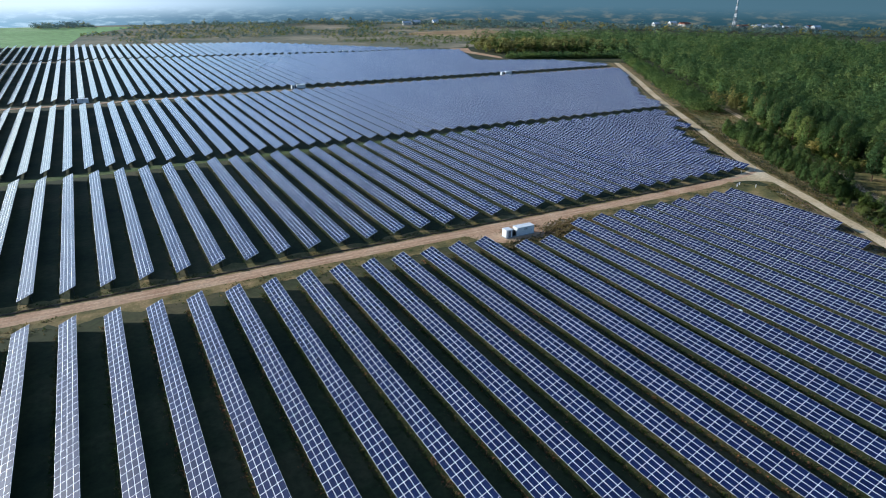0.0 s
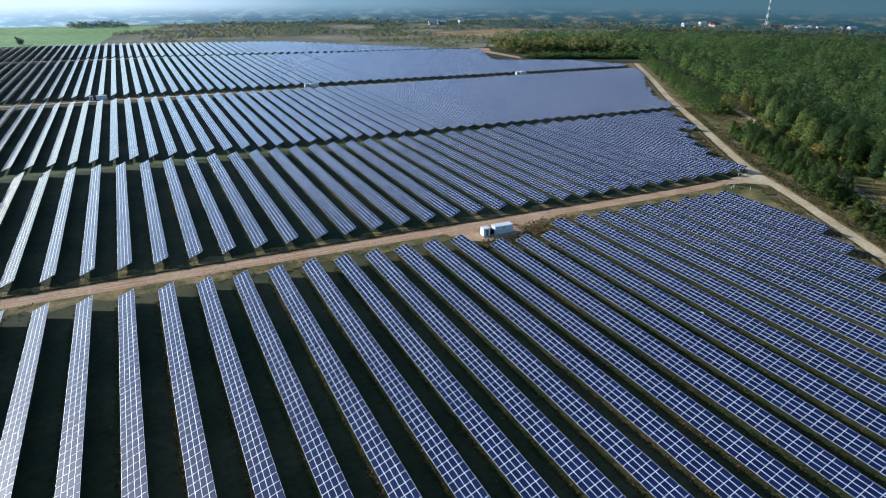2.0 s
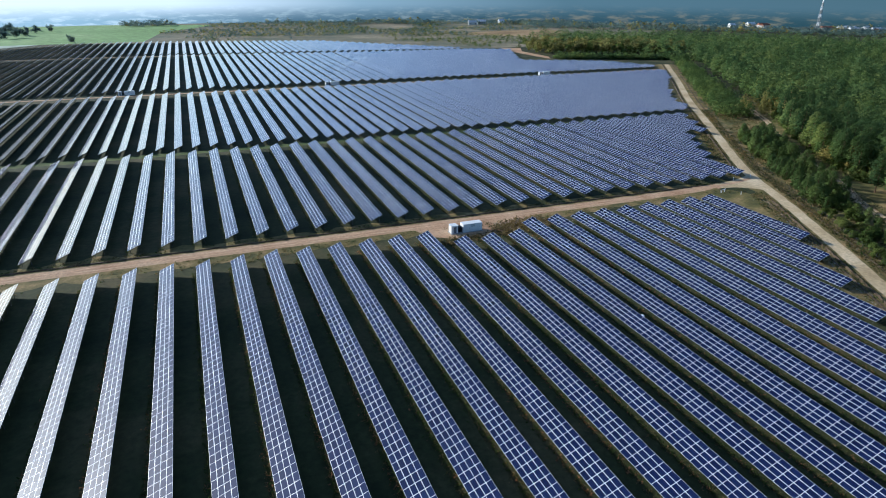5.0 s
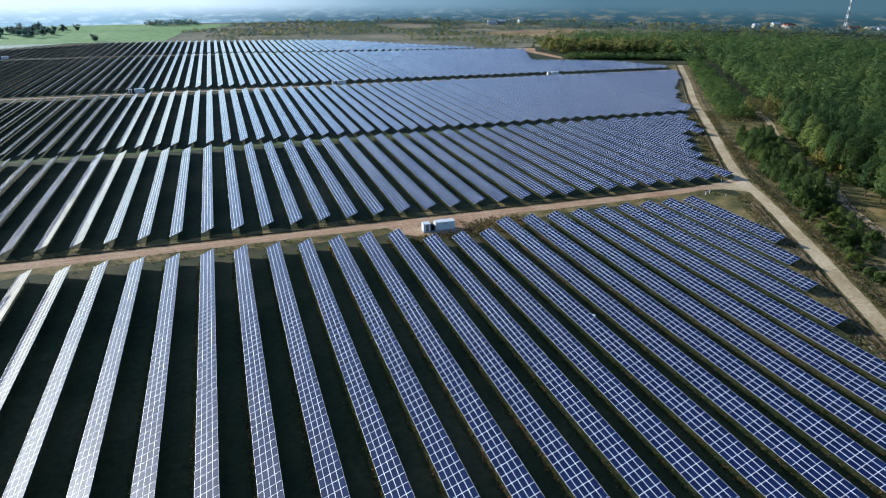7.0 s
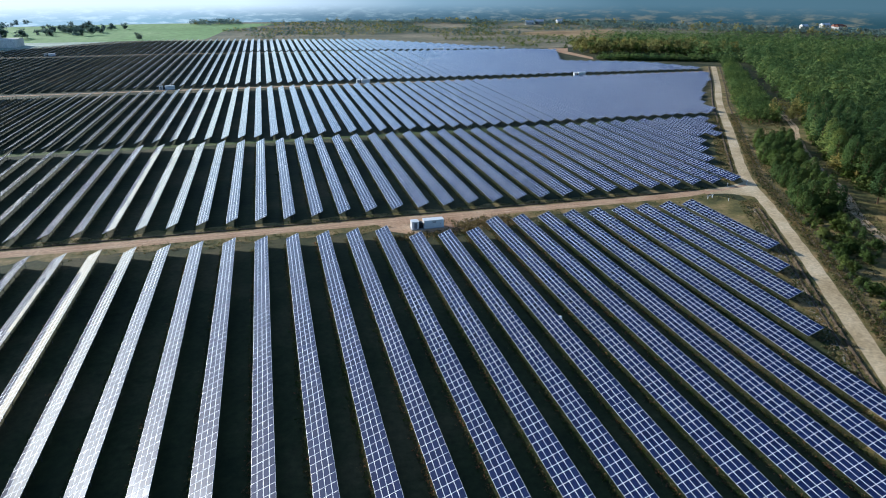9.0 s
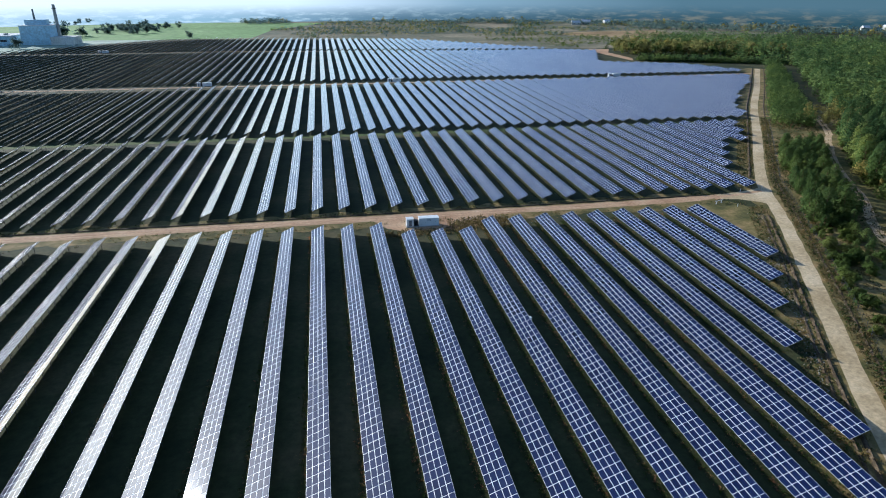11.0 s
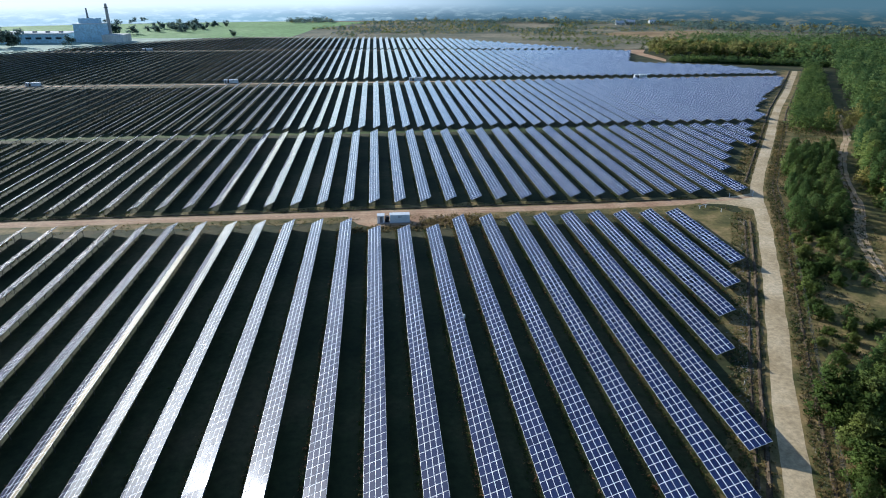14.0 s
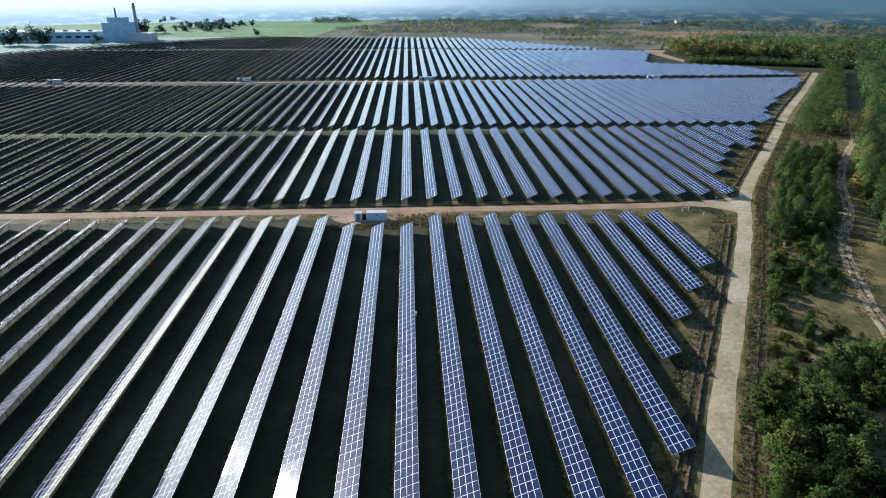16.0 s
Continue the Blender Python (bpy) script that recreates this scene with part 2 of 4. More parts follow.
for side in (-1.05, 1.05):
    tagged(strip("track", [(x + side, y) for x, y in SAND_TRACK[:11]], 1.4, 0.03, TRACK, 0.35, 1.5, seed=5 + int(side)), "rut of pale sand along the wood", "track", kind="structure")
tagged(strip("service_lane", [(-560, 503), (-200, 504), (110, 504.5), (246, 509)], 4.0, 0.03, ROAD, 0.4, 6.0, seed=8), "pale gravel lane between two far solar fields", "road", kind="structure")
tagged(strip("service_lane", [(-450, 772), (-200, 772), (60, 738), (125, 736)], 4.0, 0.03, ROAD, 0.4, 8.0, seed=9), "pale gravel lane behind the far solar fields", "road", kind="structure")
tagged(strip("grass_lane", [(-460, 325), (-200, 325), (95, 325)], 5.5, 0.02, LUSH, 0.6, 4.0, seed=10), "strip of bright green grass between two solar fields", "ground", kind="structure")
tagged(sheet("sand_patch", [(186, 618), (196, 640), (196, 700), (214, 738), (190, 742), (182, 712), (184, 660)], 0.036, ROAD), "bare sandy patch beside the far solar rows", "ground", kind="structure")
tagged(sheet("corner_verge", [(1.2, 150), (1.2, 189.5), (-6, 190.6), (-4, 195), (17, 197), (21, 189), (10, 167)], 0.01, HEATH), "dry brown grass in the corner between the roads", "verge", kind="structure")
tagged(sheet("green_field", GREEN_FIELD, 0.05, CROP), "green crop field behind the solar farm, lightened for haze", "field", kind="structure")
tagged(sheet("stubble_field", TAN_FIELD, 0.05, STUBBLE), "pale tan stubble field among the far scrub", "field", kind="structure")
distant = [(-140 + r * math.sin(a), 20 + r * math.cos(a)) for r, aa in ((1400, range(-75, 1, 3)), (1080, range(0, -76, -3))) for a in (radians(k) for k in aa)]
tagged(sheet("distant_land", distant, 0.02, HAZED_LAND), "farmland towards the horizon with haze painted into its colour", "ground", kind="structure")
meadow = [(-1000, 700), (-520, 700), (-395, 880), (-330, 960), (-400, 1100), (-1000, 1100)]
tagged(sheet("meadow", meadow, 0.03, HAZED_LAND), "meadow round the works, its green paled for haze", "field", kind="structure")
roughland = [(-330, 962), (-60, 925), (60, 850), (140, 760), (200, 745), (480, 830), (800, 1150), (750, 1240), (400, 1390), (0, 1470), (-260, 1480), (-190, 1200)]
tagged(sheet("rough_land", roughland, 0.03, ROUGHLAND), "rough land with scattered bushes, its brown paled for haze", "ground", kind="structure")


def haze_backdrop():
    """Glowing backdrop behind all else: hills with haze painted in, palest towards the sun."""
    m = bpy.data.materials.new("glowing_painted_haze")
    m.use_nodes = True
    t = m.node_tree
    t.nodes.clear()
    out, em = t.nodes.new("ShaderNodeOutputMaterial"), t.nodes.new("ShaderNodeEmission")
    t.links.new(em.outputs[0], out.inputs["Surface"])
    g = t.nodes.new("ShaderNodeNewGeometry")
    sep = t.nodes.new("ShaderNodeSeparateXYZ")
    t.links.new(g.outputs["Position"], sep.inputs[0])
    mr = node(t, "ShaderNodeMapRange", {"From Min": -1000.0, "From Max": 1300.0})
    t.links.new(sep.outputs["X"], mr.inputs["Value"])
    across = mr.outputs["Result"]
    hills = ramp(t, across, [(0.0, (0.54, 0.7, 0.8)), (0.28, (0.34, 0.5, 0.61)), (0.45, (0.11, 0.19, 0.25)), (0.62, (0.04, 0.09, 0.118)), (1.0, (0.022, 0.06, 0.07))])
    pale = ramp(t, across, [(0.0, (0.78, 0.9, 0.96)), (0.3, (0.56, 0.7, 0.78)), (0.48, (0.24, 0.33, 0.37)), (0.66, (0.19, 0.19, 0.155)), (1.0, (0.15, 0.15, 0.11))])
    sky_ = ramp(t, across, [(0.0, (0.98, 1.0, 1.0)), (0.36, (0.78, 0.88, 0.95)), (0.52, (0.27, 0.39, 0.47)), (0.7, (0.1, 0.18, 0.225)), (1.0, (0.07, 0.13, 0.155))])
    # painted woods and clearings, fading upwards into painted haze
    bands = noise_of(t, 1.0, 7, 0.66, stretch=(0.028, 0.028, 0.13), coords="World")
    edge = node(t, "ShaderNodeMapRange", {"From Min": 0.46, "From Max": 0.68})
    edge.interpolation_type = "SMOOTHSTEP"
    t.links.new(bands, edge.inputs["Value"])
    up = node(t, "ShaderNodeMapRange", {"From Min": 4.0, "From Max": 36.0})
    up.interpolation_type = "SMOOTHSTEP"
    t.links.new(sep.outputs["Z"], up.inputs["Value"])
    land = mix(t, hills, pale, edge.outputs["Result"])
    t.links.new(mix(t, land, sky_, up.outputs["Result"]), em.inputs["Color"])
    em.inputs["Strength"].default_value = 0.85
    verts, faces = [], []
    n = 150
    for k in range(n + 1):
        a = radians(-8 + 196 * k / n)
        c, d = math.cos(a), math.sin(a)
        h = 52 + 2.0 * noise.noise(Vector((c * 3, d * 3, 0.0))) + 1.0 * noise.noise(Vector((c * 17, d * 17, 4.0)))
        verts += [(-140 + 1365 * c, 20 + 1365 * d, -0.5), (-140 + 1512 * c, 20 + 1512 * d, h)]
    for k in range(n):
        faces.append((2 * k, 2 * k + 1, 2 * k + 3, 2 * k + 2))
    tagged(new("backdrop", mesh_of("backdrop", verts, faces, [m])), "glowing backdrop with hazy blue woods and fields painted on", "backdrop", kind="structure")


haze_backdrop()


# ---- solar tables ----
PITCH, PITCH_FAR = 8.8, 7.73
MODULE_L, MODULE_W = 1.965, 1.0
TILT, TOP_Z = 23.0, 2.7
CT, SN = math.cos(radians(TILT)), math.sin(radians(TILT))


def slope_point(u, lift=0.0):
    """u metres down the slope from the top edge; x, z."""
    return -u * CT - lift * SN, TOP_Z - u * SN + lift * CT


def module_template():
    """One framed module lying on the slope, its top edge at u = 0: vertices, quads, material of each."""
    L, W, T, B = MODULE_L - 0.022, MODULE_W - 0.018, 0.04, 0.038
    rings = [(0, 0, -T), (0, 0, 0), (B, B, 0), (B, B, -0.006)]
    v, f, mi = [], [], []
    for bu, bv, h in rings:
        for u, w in ((bu, bv), (W - bu, bv), (W - bu, L - bv), (bu, L - bv)):
            x, z = slope_point(u, h)
            v.append((x - 0.0, w, z))
    for r in range(2):
        for k in range(4):
            f.append((r * 4 + k, (r + 1) * 4 + k, (r + 1) * 4 + (k + 1) % 4, r * 4 + (k + 1) % 4))
            mi.append(0)
    f.append((8, 11, 10, 9))
    mi.append(1)
    f.append((0, 1, 2, 3))
    mi.append(2)
    return np.array(v[:12], dtype=np.float32), np.array(f, dtype=np.int32), np.array(mi)


MV, MF, MM = module_template()
single_panel = {}
for row_ in range(4):
    dx_, dz_ = -row_ * MODULE_W * CT, -row_ * MODULE_W * SN
    single_panel[row_] = bulk_mesh("panel", MV + np.array((dx_, 0, dz_), dtype=np.float32), MF, [ALU, CELLS_SINGLE, BACK], MM)


SEGMENT = 12                                     # columns on one frame
SEGMENT_LEANS = [random.Random(90 + k).gauss(0, 0.5) for k in range(40)]
MID_X, MID_Z = slope_point(2 * MODULE_W)


def segment_turn(column, variant):
    """The frame's own small lean about the middle of the slope."""
    a = SEGMENT_LEANS[(column // SEGMENT + 5 * variant) % 40]
    return pose(MID_X, 0, MID_Z, 0, a, 0) @ pose(-MID_X, 0, -MID_Z)


def modules_mesh(spans, variant):
    """All modules of a table on the given spans of columns, joined."""
    offs, turns = [], []
    for a, b in spans:
        for c in range(a, b):
            for r in range(4):
                offs.append((-r * MODULE_W * CT, c * MODULE_L, -r * MODULE_W * SN))
                turns.append(segment_turn(c, variant))
    offs = np.array(offs, dtype=np.float32)
    n = len(offs)
    v = MV[None] + offs[:, None]
    m = np.array(turns, dtype=np.float32)
    v = (np.einsum("nij,nkj->nki", m[:, :3, :3], v) + m[:, None, :3, 3]).reshape(-1, 3)
    f = (MF[None] + (np.arange(n) * len(MV))[:, None, None]).reshape(-1, 4)
    return bulk_mesh("panel_run", v, f, [ALU, CELLS, BACK], np.tile(MM, n))


def far_mesh(n):
    """A far table: one slab with the joints in its material."""
    x1, z1 = slope_point(4 * MODULE_W)
    L = n * MODULE_L
    v = [(0, 0, TOP_Z), (x1, 0, z1), (x1, L, z1), (0, L, TOP_Z)]
    v += [(x + 0.04 * SN, y, z - 0.05) for x, y, z in v]
    f = [(0, 3, 2, 1), (4, 5, 6, 7), (0, 1, 5, 4), (1, 2, 6, 5), (2, 3, 7, 6), (3, 0, 4, 7)]
    me = mesh_of("panel_slab", v, f, [CELLS_FAR, ALU, BACK], [0, 2, 1, 1, 1, 1])
    uv = me.uv_layers.new(name="UVMap")
    co = {0: (0, 0), 1: (4, 0), 2: (4, n), 3: (0, n), 4: (0, 0), 5: (4, 0), 6: (4, n), 7: (0, n)}
    for lp in me.loops:
        uv.data[lp.index].uv = co[lp.vertex_index]
    return me


def post_data(y, u, z1):
    x, z = slope_point(u)
    return box_data(x - 0.05, x + 0.05, y - 0.04, y + 0.04, -0.1, z - 0.1)


FRONT_POST = mesh_of("post", *post_data(0, 3.2, 0)[:2], [DARKSTEEL])
BACK_POST = mesh_of("post", *post_data(0, 0.8, 0)[:2], [DARKSTEEL])


def purlin_mesh(n, u):
    x, z = slope_point(u, -0.11)
    v, f = box_data(x - 0.04, x + 0.04, 0.1, n * MODULE_L - 0.1, z - 0.06, z + 0.06)
    return mesh_of("purlin", v, f, [DARKSTEEL])


def posts_mesh(ys):
    v, f, mi = join([(*post_data(y, u, 0), 0) for y in ys for u in (0.8, 3.2)])
    return mesh_of("substructure", v, f, [DARKSTEEL])


cache = {}
table_rnd = random.Random(2)


def cached(key, build):
    if key not in cache:
        cache[key] = build()
    return cache[key]


def solar_table(x, y0, n, near=None, far=False, label="", group=""):
    """A row of modules from y0 on, n columns long; near: the columns whose modules are pieces of their own."""
    base = new("solar_table")
    lean = table_rnd.gauss(0, 0.3)
    base.matrix_basis = pose(x, y0, table_rnd.uniform(-0.05, 0.05), table_rnd.gauss(0, 0.03), lean, 0)
    tagged(base, label, "solar panels", group)
    if far:
        part("panel_slab", cached(("far", n), lambda: far_mesh(n)), base)["kind"] = "stuff"
        part("substructure", cached(("substructure", n, 8), lambda: posts_mesh([1.0 + 5.9 * k for k in range(int((n * MODULE_L - 1) / 5.9) + 1)])), base)["kind"] = "stuff"
        return base
    spans = [(0, n)]
    variant = table_rnd.randrange(8)
    if near:
        a, b = near
        spans = [s for s in ((0, a), (b, n)) if s[1] > s[0]]
        for c in range(a, b):
            for r in range(4):
                part("panel", single_panel[r], base, at=pose(0, c * MODULE_L, 0) @ segment_turn(c, variant))
    if spans:
        part("panel_run", cached(("mod", tuple(spans), variant), lambda: modules_mesh(spans, variant)), base)["kind"] = "stuff"
    for u in (0.8, 3.2):
        part("purlin", cached(("purlin", n, u), lambda: purlin_mesh(n, u)), base)
    ys = [1.0 + 2 * MODULE_L * k for k in range(int((n * MODULE_L - 1) / (2 * MODULE_L)) + 1)]
    if near:
        lo, hi = near[0] * MODULE_L, near[1] * MODULE_L
        for y in ys:
            if lo <= y <= hi:
                for me in (FRONT_POST, BACK_POST):
                    part("post", me, base).location = (0, y, 0)
        ys = [y for y in ys if not lo <= y <= hi]
    if ys:
        part("substructure", cached(("substructure", tuple(round(y, 2) for y in ys)), lambda: posts_mesh(ys)), base)["kind"] = "stuff"
    return base


# the near field: rows step back along the perimeter road
FIRST_ENDS = [148.0, 133.4, 119.8, 105.7, 77.6]
for i in range(0, 38):
    end = 189.2 + 0.086 * i - (7.86 if i in (9, 10, 11) else 0.0)
    start = FIRST_ENDS[i] if i < 5 else max(30.0, 77.6 - 14.2 * (i - 4))
    n = round((end - start) / MODULE_L)
    near = None
    if 3 <= i <= 22:
        lo, hi = (58.0, 148.0) if i <= 12 else (72.0, 162.0)
        a, b = max(0, math.ceil((lo - (end - n * MODULE_L)) / MODULE_L)), math.floor((hi - (end - n * MODULE_L)) / MODULE_L)
        near = (a, min(b, a + 46, n))
    row = solar_table(-PITCH * i, end - n * MODULE_L, n, near, label="long tilted row of dark blue solar panels on steel posts", group="solar rows before the gravel road")
    if i == 9:
        part("inverter_box", mesh_of("inverter_box", *box_data(-0.15, 0.35, -0.3, 0.3, 2.0, 2.82), [ALU]), row, "small white inverter box", pose(0.1, 123.9 - (end - n * MODULE_L), 0))

# the second field, beyond the cross road
EAST_STARTS = {5: 236.0, 6: 250.5, 7: 265.0, 8: 279.0, 9: 276.5, 10: 293.5, 11: 311.0}
for k in range(-44, 12):
    x = PITCH * k
    start = EAST_STARTS.get(k, 208.5)
    n = round((320.2 - start) / MODULE_L)
    if n > 2:
        solar_table(x, 320.2 - n * MODULE_L, n, label="row of blue solar panels on posts beyond the gravel road", group="solar rows behind the gravel road")

# the third field, set closer
for k in range(-50, 42):
    x = -95.5 + PITCH_FAR * k
    start = float(np.interp(x, (112, 122, 129, 137, 156, 160, 189, 198, 213, 230), (329.7, 339, 358, 373, 395, 403, 439, 446, 469, 490)))
    n = round((493.5 - start) / MODULE_L)
    if n > 2 and x > -490:
        solar_table(x, 493.5 - n * MODULE_L, n, far=True, label="distant tilted row of blue solar panels reflecting the sky", group="solar rows of the third field")

# the fourth and fifth fields, far off
for k in range(-62, 45):
    x = -95.5 + PITCH_FAR * k
    lane = 772.0 if x < -200 else max(736.0, 772 - (x + 200) * 0.131)
    end = min(lane - 6, 724 + (x + 514) * 1.3)
    if x > 218:
        end = 570 - (x - 218) * 2
    elif x > 145:
        end = 603 - (x - 145) * 0.45
    n = round((end - 515.6) / MODULE_L)
    if n > 4:
        solar_table(x, 515.6, n, far=True, label="far tilted row of solar panels glinting pale blue", group="solar rows of the fourth field")
    if 145 < x < 184:
        y0 = 606 + (x - 145) * 2.5
        n = round((728 - (x - 145) * 0.45 - y0) / MODULE_L)
        if n > 4:
            solar_table(x, y0, n, far=True, label="far tilted row of solar panels beside a birch wood", group="solar rows of the fourth field")
    last = min(724 + (x + 514) * 1.3 if x < -406 else 865 + (x + 406) * 0.73, 961 - (x + 275) * 0.22, 898 - (x - 3) * 1.1 if x > 3 else 2000)
    n = round((last - lane - 5) / MODULE_L)
    if n > 4 and x < 140:
        solar_table(x, lane + 5, n, far=True, label="tilted row of solar panels beside green farmland", group="solar rows of the fifth field")


# ---- foliage ----
def foliage(name, dark, mid, light):
    m, t, b = material(name, 0.75, spec=0.15)
    rnd = t.nodes.new("ShaderNodeNewGeometry").outputs["Random Per Island"]
    # one tone for each tree, a little for each leaf, and wide patches
    own = node(t, "ShaderNodeMath", operation="ADD")
    attr = t.nodes.new("ShaderNodeAttribute")
    attr.attribute_name = "tree"
    t.links.new(attr.outputs["Fac"], own.inputs[0])
    t.links.new(t.nodes.new("ShaderNodeObjectInfo").outputs["Random"], own.inputs[1])
    fr = node(t, "ShaderNodeMath", operation="FRACT")
    t.links.new(own.outputs[0], fr.inputs[0])
    c = ramp(t, fr.outputs[0], [(0.0, dark), (0.55, mid), (1.0, light)])
    leaf = ramp(t, rnd, [(0.0, (0.84, 0.85, 0.84)), (1.0, (1.16, 1.14, 1.12))])
    tint = ramp(t, noise_of(t, 0.035, 3, coords="World"), [(0.35, (0.78, 0.86, 0.9)), (0.5, (1.0, 1.0, 1.0)), (0.65, (1.25, 1.14, 0.95))])
    col = mix(t, mix(t, c, leaf, 1.0, "MULTIPLY"), tint, 1.0, "MULTIPLY")
    t.links.new(col, b.inputs["Base Color"])
    tr = t.nodes.new("ShaderNodeBsdfTranslucent")
    t.links.new(col, tr.inputs["Color"])
    ms = node(t, "ShaderNodeMixShader")
    ms.inputs[0].default_value = 0.5
    t.links.new(b.outputs[0], ms.inputs[1])
    t.links.new(tr.outputs[0], ms.inputs[2])
    t.links.new(ms.outputs[0], t.nodes["Material Output"].inputs["Surface"])
    return m


PINE = foliage("pine_needles", (0.085, 0.15, 0.055), (0.155, 0.25, 0.085), (0.27, 0.35, 0.115))
YOUNG = foliage("young_pine_needles", (0.09, 0.15, 0.045), (0.15, 0.225, 0.065), (0.21, 0.285, 0.09))
SHRUB = foliage("shrub_leaves", (0.08, 0.125, 0.03), (0.135, 0.195, 0.05), (0.22, 0.26, 0.075))
AUTUMN = foliage("autumn_leaves", (0.21, 0.2, 0.06), (0.34, 0.315, 0.1), (0.46, 0.41, 0.15))
RUSSET = foliage("russet_leaves", (0.25, 0.07, 0.02), (0.4, 0.12, 0.03), (0.5, 0.2, 0.06))
# leaf colour paled and blued to stand in for distance haze
HAZED_LEAVES = foliage("hazed_wood_leaves", (0.12, 0.19, 0.19), (0.155, 0.235, 0.225), (0.2, 0.28, 0.25))
STRAW = foliage("dry_grass_blades", (0.12, 0.09, 0.04), (0.22, 0.17, 0.08), (0.34, 0.27, 0.14))
GREENBLADE = foliage("green_grass_blades", (0.03, 0.05, 0.012), (0.06, 0.09, 0.022), (0.12, 0.13, 0.045))
RUST = foliage("rusty_stalks", (0.13, 0.05, 0.025), (0.22, 0.09, 0.045), (0.3, 0.15, 0.08))
BARK = mottled("pine_bark", [(0.08, 0.05, 0.03), (0.15, 0.09, 0.05), (0.24, 0.14, 0.08)], 0.8, 6.0, relief=0.02)


def shards(rng, centres, size, per, flat=0.5):
    """Small pointed leaves round each centre: vertices of loose triangles."""
    c = np.repeat(centres, per, axis=0)
    s = np.repeat(np.broadcast_to(size, (len(centres),)), per)[:, None]
    n = len(c)
    c = c + rng.normal(size=(n, 3)) * s * np.array((0.5, 0.5, 0.36))
    a = rng.normal(size=(n, 3))
    b = rng.normal(size=(n, 3))
    a[:, 2] *= flat
    b[:, 2] *= flat
    a /= np.linalg.norm(a, axis=1)[:, None]
    b /= np.linalg.norm(b, axis=1)[:, None]
    k = rng.uniform(0.55, 1.0, size=(n, 1)) * s
    return np.stack([c + a * k * 0.75, c + b * k * 0.6, c - (a + b) * k * 0.5], axis=1).reshape(-1, 3)


def pine_crown(rng, h, r, clumps, per, low=0.35):
    """An uneven crown: boughs in loose tiers, narrowing to a ragged top."""
    t = rng.uniform(0, 1, clumps) ** 0.85
    z = h * (low + (1 - low) * t)
    reach = r * np.sqrt(np.clip(1 - ((t - 0.38) / 0.635) ** 2, 0.02, 1)) * rng.uniform(0.45, 1.08, clumps) * np.where(t < 0.12, 0.8, 1)
    ang = rng.uniform(0, 2 * math.pi, clumps)
    lobe = 1 + 0.3 * np.sin(ang * 3 + rng.uniform(0, 6)) * np.sin(5 * t + rng.uniform(0, 6))
    c = np.stack([np.cos(ang) * reach * lobe, np.sin(ang) * reach * lobe, z], axis=1)
    return shards(rng, c, r * (0.2 if per > 9 else 0.32 if per > 5 else 0.5) * np.clip(1.15 - 0.6 * t, 0.4, 1.1), per)


def leafy_crown(rng, h, r, clumps, per, low=0.12):
    """Several rounded boughs at different heights, with gaps between."""
    boughs = max(4, min(26, clumps // 9))
    bc = np.stack([rng.normal(size=boughs) * r * 0.45, rng.normal(size=boughs) * r * 0.45, h * rng.uniform(low + 0.15, 0.86, boughs)], axis=1)
    pick = rng.integers(0, boughs, clumps)
    d = rng.normal(size=(clumps, 3))
    d /= np.linalg.norm(d, axis=1)[:, None]
    c = bc[pick] + d * np.array((r * 0.42, r * 0.42, h * 0.17)) * rng.uniform(0.5, 1, (clumps, 1))
    c[:, 2] = np.maximum(c[:, 2], h * 0.06)
    return shards(rng, c, r * (0.15 if per > 9 else 0.21 if per > 5 else 0.4), per, 0.8)


def limb_tris(a, b, ra, rb, sides=6):
    """A tapered limb from a to b as triangles."""
    a, b = Vector(a), Vector(b)
    q = (b - a).to_track_quat("Z", "Y")
    lo, hi = [], []
    for k in range(sides):
        w = Vector((math.cos(2 * math.pi * k / sides), math.sin(2 * math.pi * k / sides), 0))
        lo.append(a + q @ (w * ra))
        hi.append(b + q @ (w * rb))
    out = []
    for k in range(sides):
        j = (k + 1) % sides
        out += [lo[k], lo[j], hi[j], lo[k], hi[j], hi[k]]
    return out


def tri_mesh(name, tris, mat, normals=None, tones=None):
    v = np.asarray([tuple(p) for p in tris] if not isinstance(tris, np.ndarray) else tris, dtype=np.float32)
    me = bulk_mesh(name, v, np.arange(len(v)).reshape(-1, 3), [mat], smooth=normals is not None)
    if normals is not None:
        me.normals_split_custom_set_from_vertices(normals.tolist())
    if tones is not None:
        me.attributes.new("tree", "FLOAT", "POINT").data.foreach_set("value", np.asarray(tones, dtype=np.float32))
    return me


def crown_normals(v, h, rng):
    """Leaves shade as the rounded surface of their crown, with some scatter."""
    n = v - np.array((0, 0, h * 0.42), dtype=np.float32)
    n = n * np.array((1.0, 1.0, 1.15))
    n /= np.linalg.norm(n, axis=1)[:, None] + 1e-6
    n = n + np.repeat(rng.normal(size=(len(v) // 3, 3)), 3, axis=0) * 0.2
    return (n / (np.linalg.norm(n, axis=1)[:, None] + 1e-6)).astype(np.float32)


